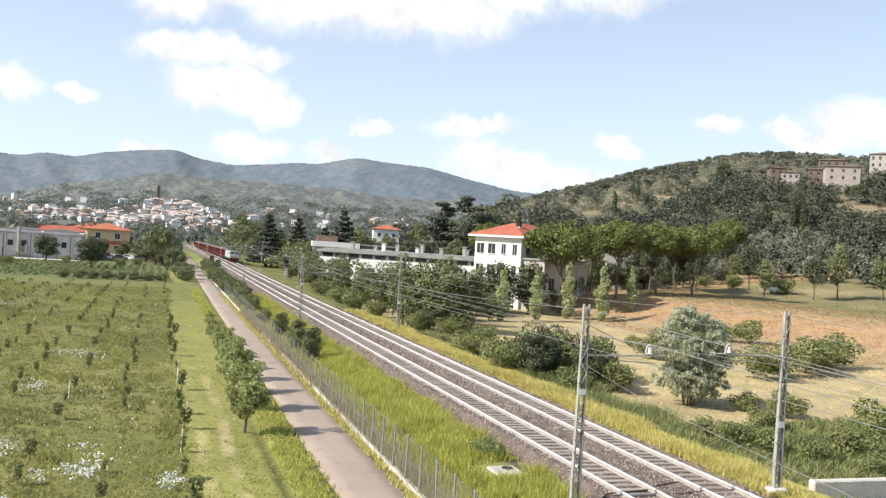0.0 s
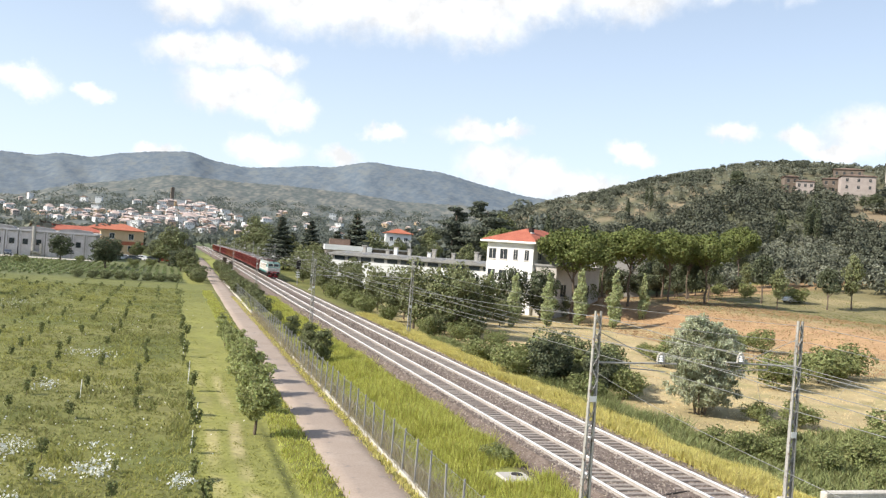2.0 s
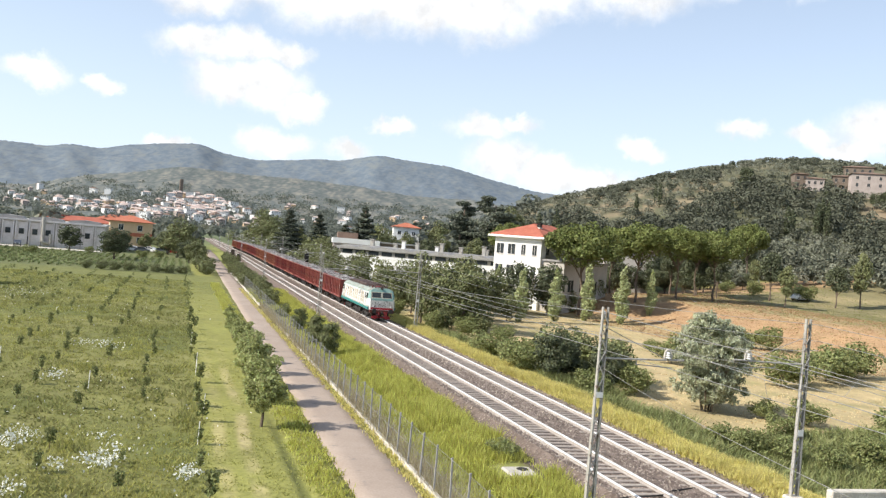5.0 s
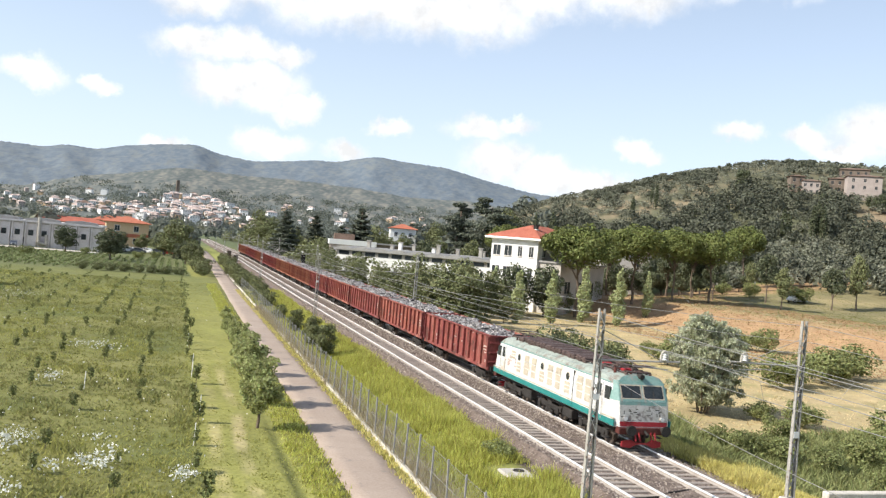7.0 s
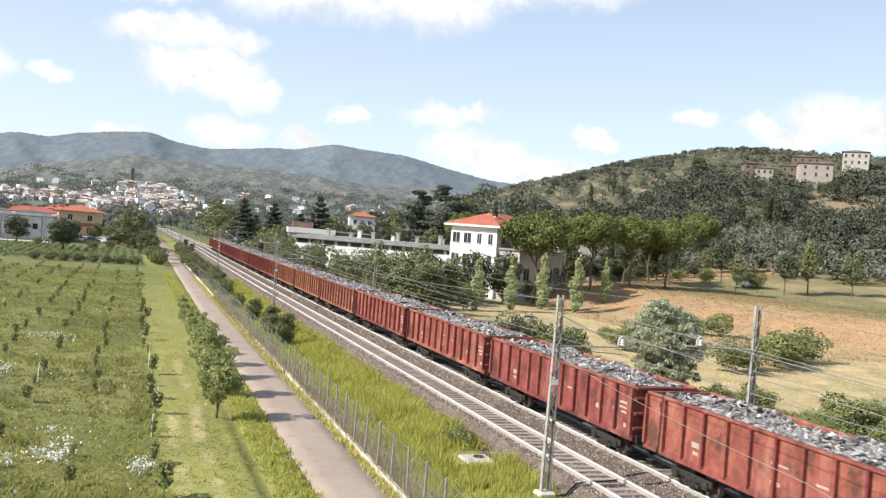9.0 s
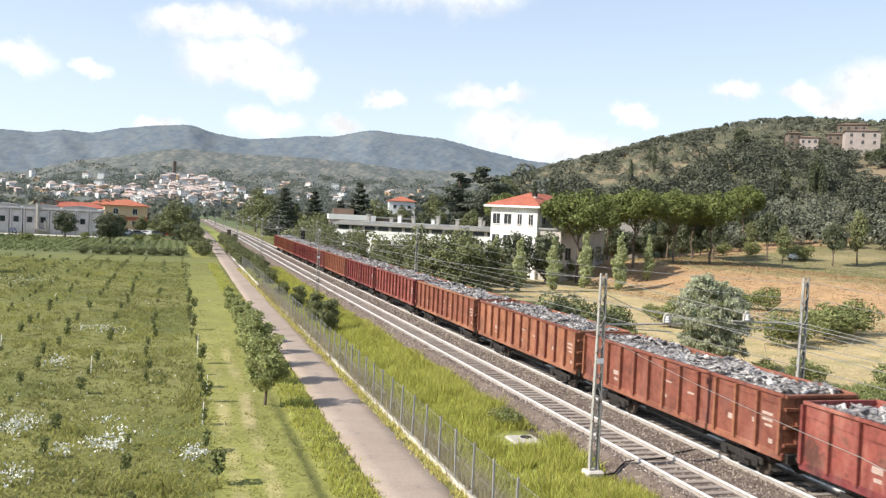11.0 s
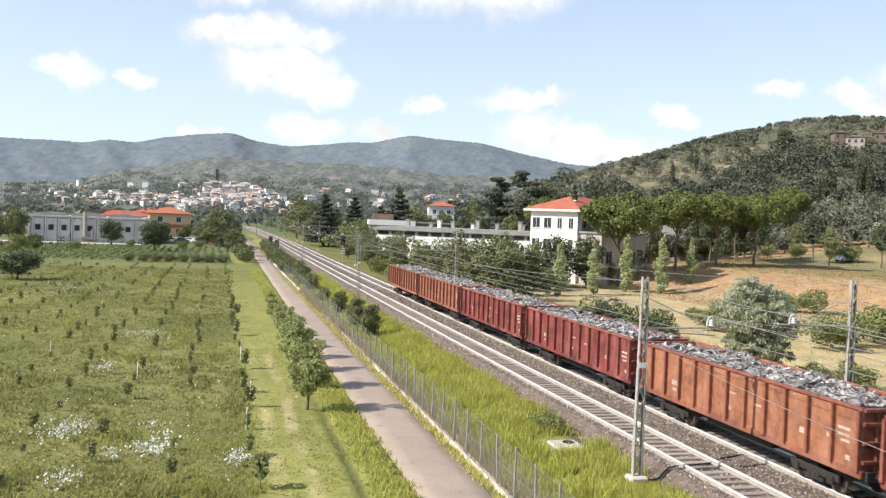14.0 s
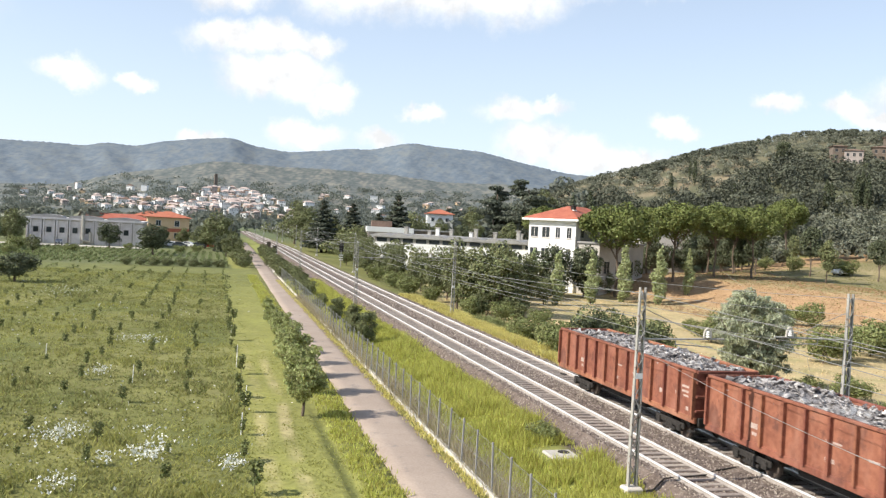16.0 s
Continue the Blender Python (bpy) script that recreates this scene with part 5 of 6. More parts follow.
# right of the line, going away
plant(broad[0], used, [(30.2, 108, 8.9), (33.4, 100.5, 8.2), (28.7, 126, 5.6), (42.4, 126, 8.6), (28.6, 140, 6.6), (28.2, 165, 5.4), (37.5, 111, 7.6), (31.5, 134, 6.8), (29.5, 117, 7.6), (29.1, 170, 6.8), (29.4, 204, 7.0), (87.3, 300, 14), (68.8, 232, 10)], 1)
plant(broad[1], used, [(31.6, 103, 9.0), (32.6, 122, 7.4), (35.6, 104, 7.4), (35, 116, 8.2), (41, 118, 7.0), (46.5, 128, 7.4), (29, 152, 6.4), (32, 162, 7.4), (30, 178, 7.4), (29.6, 186, 9.4), (28.5, 152, 5.2), (28.4, 194, 5.4), (31.0, 300, 10), (102, 262, 19), (74.8, 222, 10.5), (36.5, 106, 4.6), (30.5, 216, 7.5), (38, 132, 6.2), (46, 118.5, 4.0)], 2)
plant(darkt[0], used, [aim(21.6, 143, .12), aim(23.75, 145, .22), aim(18.9, 134, -.25)], 33, spread=(1.02, 1.1))
# from (84, 176) on: trees added as the dark shade mass behind the pines
plant(darkt[0], used, [(44.4, 140, 7.6), (98.3, 152, 11.4), (66, 232, 11), (84, 176, 11), (91, 172, 10), (100, 176, 10.5), (108, 180, 11), (116, 178, 11), (78, 180, 10.5), (104, 166, 9.5)], 3)
plant(broad[1], used, [aim(4.95, 352, 1.6), aim(5.6, 345, 1.2), (55.9, 250, 14.2), (33.0, 268, 12.4)], 41, spread=(1.0, 1.15))
plant(broad[0], used, [aim(13.0, 268, .75), aim(14.2, 272, .7), aim(12.3, 262, .5)], 39)
plant(fir[0], used, [(30.9, 262, 16.4), (43.1, 285, 16.5), (49.2, 242, 18.8), (47.9, 264, 13.5), (57, 262, 12), (36, 275, 12)], 4, spread=(1.9, 2.3))
plant(cedar[0], used, [(84.1, 262, 21.5), (90.7, 250, 22.5), (97, 258, 19)], 5)
plant(pine[0], used, [aim(25.75, 150, 2.62), aim(29.2, 158, 2.85), aim(31.7, 162, 2.8), aim(33.9, 166, 2.75)], 6, spread=(1.0, 1.1))
plant(pine[1], used, [aim(27.6, 172, 2.45), aim(32.8, 178, 2.6), aim(21.0, 205, 2.15), aim(35.7, 218, 3.25)], 7, spread=(.85, .98))
# Nine more added trees, in place of the deep shade beneath the crowns.
plant(darkt[0], used, [aim(*q) for q in ((27.3, 200, -.1), (28.6, 196, .3), (30.0, 198, .1), (31.0, 202, .4), (32.2, 200, .1), (33.3, 204, .5), (34.6, 206, .3), (35.6, 208, .2), (29.3, 208, .6))], 37, spread=(1.2, 1.5))
plant(terr[0], used, [aim(31.3, 186, 2.1), aim(34.1, 176, 1.2), aim(37.2, 182, 1.6), aim(40.9, 182, 1.05), (137, 190, 12)], 8, spread=(.72, .85))
plant(terr[1], used, [aim(38.1, 169, .85), aim(42.2, 186, 1.95), aim(36.2, 205, 1.0), aim(44.6, 190, 1.4), aim(47.0, 196, 1.6)], 9, spread=(.66, .8))
plant(poplar[0], used, [aim(20.4, 137, -.95), aim(22.05, 128, -1.0), aim(24.25, 133, -.85), aim(26.25, 142, -.4), aim(28.4, 142, -.35), aim(30.2, 150, -.4)], 10, spread=(1.1, 1.25))
plant(bushes[0], used, [(28.8, 70, 2.9), (34.8, 66, 3.8), (35.1, 62, 2.0), (75.1, 98, 3.4), (35.4, 92, 2.0), (30.7, 41, 1.8), (33.5, 38, 1.7), (42.1, 42, 2.8), (41.5, 50, 1.9), aim(39.15, 188, -.35), aim(36.25, 189, -.35), (36.2, 45.5, 1.7), (27.8, 112, 2.4), (29.5, 99, 2.6), (32.4, 96.5, 2.3), (27, 122, 2.6), (26.8, 131, 2.8), (26.6, 146, 2.8)], 11, spread=(1.0, 1.5))
plant(bushes[1], used, [(32.2, 70, 4.6), (31.6, 64, 2.4), (33.6, 67.5, 4.2), (34.6, 64.5, 4.0), (11.7, 111, 2.4), (10.9, 150, 2.6), (10.8, 181, 3.0), (11.6, 97, 1.9), (50, 136, 4.2), (55.6, 136, 4.4), (53.2, 135, 4.4), (60.5, 136, 4.0), (65, 139, 4.0), (69, 142, 4.0), (47, 134, 4.2), (73, 145, 4.2), (30.5, 99.5, 3.0), (35, 99, 3.2)], 12, spread=(.8, 1.15))
plant(bushes[2], used, [(32.5, 74, 2.0), (72.2, 100, 2.9), (52.9, 90, 1.6), (30.3, 43, 1.7), (32.2, 40, 1.7), (37.3, 39, 2.1), (39.8, 52, 1.6), (45, 39, 2.2), (110.7, 160, 3.0), (34.5, 34.5, 1.6), (40.5, 37, 2.2), (48, 44, 2.4), (14.4, 36.3, .9)], 13, spread=(1.0, 1.6))
willow.matrix_basis = pose(36.8, 54.4, land1(36.8, 54.4), 0, 0, 40) @ Matrix.Diagonal((1.06, 1.06, 1.12, 1))
plant(fence_shrub, used, [(11.9, 68.4, 3.2), (11.9, 74.5, 3.1), (11.7, 84.5, 2.8), (11.8, 76.5, 2.3)], 38, spread=(.9, 1.15))
plant(darkt[0], used, [(28.2, 62.2, 4.9), (31.9, 60.4, 4.4), (30.2, 64.5, 4.3)], 34, spread=(1.0, 1.25))
plant(bushes[2], used, [(52.7, 66.9, 3.5), (57.2, 69.2, 3.2), (61.6, 71.6, 3.9), (65.8, 74.5, 3.4), (69.4, 76.8, 4.0), (60, 86, 4.2), (54, 84, 3.6), (49.5, 80, 3.0)], 40, spread=(1.1, 1.35))
plant(bushes[0], used, [(26.6, 64.5, 2.8), (29.8, 58.8, 2.2), (33.6, 59.5, 2.6), (27.2, 74, 2.6), (38.8, 56.8, 1.5)], 35, spread=(1.0, 1.3))
# beside the lane
plant(orchard[0], used, [(4.6, 43.4, 3.9), (4.85, 54.6, 3.7), (5.1, 77.8, 2.6)], 14, spread=(1.05, 1.2))
plant(orchard[1], used, [(4.75, 49.2, 3.9), (4.95, 64.2, 3.1), (5.3, 86.5, 2.2), (4.9, 59.4, 3.5), (5.1, 70.0, 2.7)], 15, spread=(.95, 1.15))


def left_plain():
    plant(darkt[0], used, [(-25.1, 231, 7.6)], 36, spread=(1.5, 1.6))
    plant(broad[0], used, [(.1, 238, 10.2), (-57, 262, 6), (4.0, 196, 5.6), (-36, 196, 3.6)], 16, spread=(1.35, 1.6))
    plant(darkt[0], used, [(-13.3, 207, 8.2), (-2.4, 252, 7), (2.7, 212, 6.4), (-49, 240, 6)], 17, spread=(1.6, 1.8))
    plant(broad[1], used, [aim(-11.6, 226, .1), aim(-12.6, 220, -.1), aim(-13.4, 215, .1)], 30, spread=(1.0, 1.2))
    plant(darkt[0], used, [(-24.2, 121, 4.4)], 27, spread=(2.2, 2.3))
    plant(broad[1], used, [(-15.5, 272, 5.2), (-9.5, 274, 5.4), (-20.5, 270, 5.0), (-4.5, 270, 6.5)], 28, spread=(1.3, 1.5))
    plant(bushes[1], used, [(11.4 + .5 * (i % 3), 118 + 8.5 * i, 2.0 + .35 * (i % 4)) for i in range(15)], 29, spread=(.9, 1.3))
    plant(bushes[1], used, [(-15 + 2.3 * i, 166 + .4 * i, 1.7) for i in range(8)] + [(5.4, 172, 2.6), (5.6, 180, 3.4)], 18, spread=(1.2, 1.6))
    plant(bushes[0], used, [(-44, 190, 2.5), (-38, 185, 2.2), (-50, 195, 3), (-41, 204, 3.2), (-30, 205, 2), (-8, 222, 2), (-4, 225, 2.2), (-20, 226, 1.8)], 19, spread=(1.2, 1.7))


left_plain()


def woods(name, label, leaf, spots, size, n, seed):
    """Far trees: each a small heap of sprays."""
    rng = np.random.default_rng(seed)
    pts, sz, ways = [], [], []
    for x, y, h, w in spots:
        z = land1(x, y)
        d = rng.normal(size=(n, 3))
        d[:, 2] = np.abs(d[:, 2]) * 1.2 - .35
        d /= np.linalg.norm(d, axis=1)[:, None]
        ways.append(d)
        pts.append(np.array([x, y, z + h * .52]) + d * np.array([w, w, h * .5]) * rng.uniform(.72, 1, (n, 1)))
        sz.append(np.full(n, size * (.7 + .3 * w / 2)))
    V, F = quads(np.concatenate(pts), np.concatenate(sz), rng, out=np.concatenate(ways), loose=.4)
    ob = new(name, mesh_from(name, V, F.tolist(), leaf))
    return tagged(ob, label, "trees", kind="stuff")


def hillside():
    rng = np.random.default_rng(5)
    olive, dark = [], []
    tries = 0
    while len(olive) + len(dark) < 5200 and tries < 60000:
        tries += 1
        az, r = rng.uniform(15, 52), 235 + 320 * rng.uniform(0, 1) ** .8
        x, y = r * math.sin(radians(az)), r * math.cos(radians(az))
        if r < 250 and az < 30:
            continue
        up = (r - 235) / 305
        n = noise.noise(Vector((az * .35, r * .02, 4.0)))
        z = land1(x, y)
        v = float(hill_frac(np.array([x]), np.array([y]), z)[0])
        band = .5 + .5 * math.sin((z + .25 * az) * 1.1 + 2 * n)
        belt = float(smoothstep(.20, .32, v) * smoothstep(.76 if az > 33 else .62, .66 if az > 33 else .5, v))
        wood = .9 * n + .36 * belt - .24
        if (wood > .0 and rng.uniform() < .66) or rng.uniform() < .05:
            big = rng.uniform(0, 1) ** 3
            dark.append((x, y, rng.uniform(3.0, 5.5) + 5 * big if v < .8 else rng.uniform(2.5, 4), rng.uniform(1.6, 2.6) + 1.6 * big))
        elif rng.uniform() < (.95 * band ** 1.5 if v > .3 else .9):
            olive.append((x, y, rng.uniform(2.2, 3.6), rng.uniform(1.4, 2.3)))
    # crest trees
    for az in np.arange(24, 46, .6):
        r = rng.uniform(515, 545)
        (dark if rng.uniform() < .4 else olive).append((r * math.sin(radians(az)), r * math.cos(radians(az)), rng.uniform(1.8, 3.6), rng.uniform(1.6, 2.6)))
    # grove behind the terrace
    for i in range(260):
        az, r = rng.uniform(33, 50), rng.uniform(205, 262)
        (olive if i % 5 > 1 else dark).append((r * math.sin(radians(az)), r * math.cos(radians(az)), rng.uniform(3, 5), rng.uniform(1.7, 2.6)))
    woods("olive_groves", "silvery olive groves on the hillside terraces", "oliveleaf", olive, .75, 44, 6)
    woods("hill_woods", "dark mixed woods on the hillside", "woodleaf", dark, .85, 80, 7)
    spots = [aim(*q) for q in ((37.85, 335, 4.3), (38.12, 335, 4.1), (39.5, 335, 4.6), (39.75, 338, 4.9), (40.05, 335, 4.7), (30.2, 400, 5.2), (29.9, 410, 5.2), (34.2, 385, 4.6), (34.6, 380, 4.4),
                               (35.1, 378, 4.5), (36.1, 382, 4.5), (36.6, 380, 4.3), (33.1, 370, 3.9), (32.6, 372, 3.9), (28.8, 385, 4.4), (25.2, 320, 1.9), (26.0, 318, 1.9), (33.9, 340, 3.2), (34.5, 338, 3.2))]
    plant(cypress[0], used, spots + [(119.5, 285, 16), (126, 285, 16), (114, 290, 15)], 23, spread=(1.0, 1.5))
    plant(darkt[0], used, [aim(35.35, 425, 6.75), aim(35.1, 422, 6.0), aim(40.9, 395, 5.5), aim(40.4, 398, 5.3), aim(41.1, 390, 5.0), aim(39.95, 400, 5.4), aim(42.5, 396, 5.4), aim(43.1, 392, 5.6), aim(38.6, 392, 4.75), aim(37.6, 395, 4.8), aim(37.0, 398, 4.9),
                           aim(40.05, 500, 7.3), aim(34.4, 500, 6.9), aim(33.8, 505, 6.7), aim(38.9, 350, 3.2), aim(41.6, 352, 3.6), aim(42.2, 350, 3.4), aim(36.9, 350, 3.1)], 24, spread=(.95, 1.35))
    # plain: hedgerows and copses towards the town
    far_d, far_o = [], []
    for i in range(1500):
        az = rng.uniform(-14, 24)
        r = 300 + 1500 * rng.uniform(0, 1) ** 1.6
        x, y = r * math.sin(radians(az)), r * math.cos(radians(az))
        if 4 < x < 34 and y < 640:
            continue
        if x < 0 and y < 330:
            continue
        if noise.noise(Vector((x / 90, y / 160, 8))) < -.12 and r < 900:
            continue
        (far_d if rng.uniform() < .7 else far_o).append((x, y, rng.uniform(5, 10.5), rng.uniform(3, 6) * (1 + r / 1500)))
    # copses take the leaf colour that has haze mixed in
    woods("plain_copses", "tree belts across the plain, leaves paled by painted haze", "distantleaf", far_d, 1.7, 55, 8)
    woods("plain_orchards", "grey-green orchards across the plain", "oliveleaf", far_o, 1.6, 45, 9)
    side = []
    for y in range(180, 620, 7):
        side.append((28.5 + rng.uniform(0, 16), y, rng.uniform(4, 9), rng.uniform(2, 3.4)))
        if y > 250:
            side.append((5.0 + rng.uniform(-8, 1.5), y, rng.uniform(3, 7), rng.uniform(1.6, 2.6)))
    woods("lineside_thicket", "thicket lining the railway in the distance", "leaf", side, .75, 120, 10)


hillside()


# ---------------------------------------------------------------- grass and field plants
def tufts(name, label, mat, xs, ys, hs, blade, n, seed, spread=.10, droop=.35):
    rng = np.random.default_rng(seed)
    k = len(xs)
    z = land(xs, ys)
    base = np.stack([xs, ys, z], 1)[:, None, :] + np.concatenate([rng.normal(size=(k, n, 2)) * spread, np.zeros((k, n, 1))], 2)
    d = rng.normal(size=(k, n, 3)) * droop
    d[:, :, 2] = 1
    tip = base + d * (hs[:, None] * rng.uniform(.6, 1.15, (k, n)))[:, :, None]
    ang = rng.uniform(0, math.pi, (k, n))
    w = np.stack([np.cos(ang), np.sin(ang), np.zeros((k, n))], 2) * blade
    V = np.stack([base - w, base + w, tip], 2).reshape(-1, 3)
    F = np.arange(len(V)).reshape(-1, 3)
    ob = new(name, mesh_from(name, V, F.tolist(), mat))
    return tagged(ob, label, "grass", kind="stuff")


def meadow_grass():
    rng = np.random.default_rng(77)

    def area(x0, x1, y0, y1, n, near=1.6):
        u = rng.uniform(0, 1, n) ** near
        return rng.uniform(x0, x1, n), y0 + (y1 - y0) * u
    x, y = area(10.5, 15.5, 15, 135, 17000)
    tall = .20 + .34 * smoothstep(-.4, .5, fnoise(x, y, 3.0, 2.2)) + .30 * smoothstep(.05, .4, fnoise(x, y, 1.1, 8.2)) * smoothstep(10.5, 11.3, x)
    keep = ~((x > 13.2) & (x < 15.3) & (y > 32.6) & (y < 35.2))
    tufts("formation_grass", "lush bright green grass between fence and ballast", "grass", x[keep], y[keep], tall[keep], .028, 6, 1, .12)
    x, y = area(-42, 6.4, 22, 150, 46000, 1.9)
    w = fnoise(x, y, 4.0, 6.1)
    strip_ = (x > 1.7) & (x < 6.7)
    h = np.where(strip_, .05 + .03 * w, .10 + .20 * smoothstep(-.2, .5, w))
    keep = np.abs(x - 5.25) > .1
    half = rng.uniform(size=len(x)) < .5 + .9 * fnoise(x, y, 7.0, 4.4)
    tufts("field_grass", "rough green grass of the young orchard", "fieldgrass", x[keep & half], y[keep & half], h[keep & half], .042, 5, 2, .18, .6)
    tufts("field_weeds", "darker weeds among the grass", "weed", x[keep & ~half & ~strip_], y[keep & ~half & ~strip_], h[keep & ~half & ~strip_] * 1.15, .045, 5, 3, .16, .7)
    x, y = area(5.5, 7.0, 16, 150, 3500)
    tufts("lane_verge_grass", "grass verge beside the lane", "grass", x, y, np.full(len(x), .2), .03, 5, 4, .12)
    x, y = area(9.5, 10.0, 14, 140, 1500)
    tufts("kerb_grass", "dry yellow-green grass along the kerb", "yellowgrass", x, y, np.full(len(x), .2), .025, 5, 5, .08)
    x, y = area(10.12, 10.9, 14, 110, 3600)
    tufts("fence_weeds", "tall dry brownish weeds behind the fence", "dryweed", x, y, rng.uniform(.35, .85, len(x)), .016, 6, 12, .12, .4)
    x, y = area(23.9, 27.6, 22, 115, 11000)
    h = .25 + .35 * smoothstep(-.3, .5, fnoise(x, y, 2.5, 3.3))
    tufts("verge_broom", "tall straw-yellow grass on the far verge", "yellowgrass", x, y, h, .024, 7, 6, .12)
    x, y = area(28, 48, 28, 60, 6000, 1.0)
    keep = (y < 44 + .25 * (x - 28))
    tufts("meadow_brambles", "rank green growth at the meadow's edge", "shrubleaf", x[keep], y[keep], np.full(keep.sum(), .6), .06, 7, 7, .22, .6)
    x, y = area(30, 90, 44, 130, 9000, 1.3)
    tufts("meadow_stubble", "dry straw stubble of the meadow", "straw", x, y, np.full(len(x), .10), .05, 4, 8, .2, .8)
    x, y = area(27.3, 31.5, 38, 92, 4200, 1.1)
    h = .35 + .7 * smoothstep(-.1, .5, fnoise(x, y, 3.5, 7.7))
    tufts("brush_strip", "tangled green brush along the verge", "shrubleaf", x, y, h, .055, 7, 9, .25, .6)
    x, y = area(64, 104, 78, 152, 7000, 1.0)
    tufts("bank_hay", "dry brown grass on the bank", "hay", x, y, np.full(len(x), .18), .06, 4, 10, .3, .8)
    x, y = area(84, 135, 96, 165, 6000, 1.0)
    tufts("terrace_grass", "short mixed grass on the terrace", "weed", x, y, np.full(len(x), .10), .08, 4, 11, .3, .8)
    # daisies in patches
    px, py = [], []
    for cx, cy, s, n in ((-5.8, 39.1, .55, 200), (-2.2, 35.6, .4, 150), (-3.7, 35.0, .3, 60), (1.0, 34.1, .28, 110), (-4.8, 32.0, .4, 80), (-6.1, 54.5, .5, 90), (-4.3, 68.1, .7, 80), (-5.8, 69.1, .6, 70), (-16.2, 108, 2.0, 120), (-1.6, 37.4, .5, 50), (-2.6, 39.5, .4, 30), (-3, 45, 4, 90), (-9, 36, 3, 110), (-16, 75, 5, 90), (-20, 100, 8, 110), (-4, 95, 6, 70)):
        px.append(rng.normal(cx, s, n)), py.append(rng.normal(cy, s * 1.6, n))
    px, py = np.concatenate(px), np.concatenate(py)
    c = np.stack([px, py, land(px, py) + rng.uniform(.18, .42, len(px))], 1)
    V, F = quads(c, .11, rng)
    tagged(new("daisies", mesh_from("daisies", V, F.tolist(), "flower")), "patches of small white daisies in the grass", "flowers", kind="stuff")


meadow_grass()


def saplings():
    src = empty("sapling")
    tagged(src, "knee-high leafy young fruit tree in the grass", "sapling", group="rows of the young orchard")
    rng = np.random.default_rng(3)
    part("stem", rods(((0, 0, -.1), (.03, 0, .55), .018, .010), seg=5), "bark", src)
    part("leaves", crown_mesh("leaves", cluster(rng, 9, (0, 0, .66), (.17, .17, .62), .15), 170, .13, "saplingleaf", 4, lean=.8), "saplingleaf", src)
    rnd = random.Random(9)
    first, rest = True, []
    for k in range(17):
        x0 = 1.75 - 2.9 * k
        y = 26 + rnd.uniform(0, 3)
        while y < 156:
            x = x0 + rnd.uniform(-.25, .25)
            s = rnd.uniform(.55, 1.2) * (1.05 if k == 0 else .78)
            if rnd.random() < .78:
                if y < 100 and x > -22:
                    m = pose(x, y, land1(x, y), 0, 0, rnd.uniform(0, 360)) @ Matrix.Diagonal((s, s, s, 1))
                    if first:
                        src.matrix_basis, first = m, False
                    else:
                        copy_thing(src, m @ Matrix.Diagonal((*[1 / q for q in src.scale], 1)))
                else:
                    rest.append((x, y, s))
            y += 4.1 + rnd.uniform(-.6, .6)
    V, F = [], []
    g = np.random.default_rng(8)
    pts = np.concatenate([np.array([x, y, land1(x, y) + .5 * s]) + g.normal(size=(26, 3)) * np.array([.2, .2, .2]) * s for x, y, s in rest])
    V, F = quads(pts, .2, g)
    tagged(new("far_saplings", mesh_from("far_saplings", V, F.tolist(), "saplingleaf")), "rows of young fruit trees far across the field", "saplings", kind="stuff")
    st = None
    for x, y in ((1.5, 39.5), (1.9, 46.0), (1.7, 57.5), (1.8, 61), (1.6, 72), (-4.1, 52), (-10, 60)):
        bm = rods(((x, y, land1(x, y) - .1), (x + .03, y, land1(x, y) + 1.0), .025), seg=6)
        ob = part("stake", bm, "ceramic")
        tagged(ob, "thin pale stake beside a sapling", "stake", group="stakes in the orchard")
    # crop rows of the second field
    g = np.random.default_rng(18)
    n = 9000
    xr = -60 + np.round(g.uniform(0, 62, n) / 1.6) * 1.6 + g.normal(0, .15, n)
    yr = g.uniform(169, 226, n)
    V, F = quads(np.stack([xr, yr, land(xr, yr) + g.uniform(.1, .45, n)], 1), .45, g)
    tagged(new("crop_rows", mesh_from("crop_rows", V, F.tolist(), "cropleaf")), "leafy green crop rows of the far field", "crop", kind="stuff")


saplings()
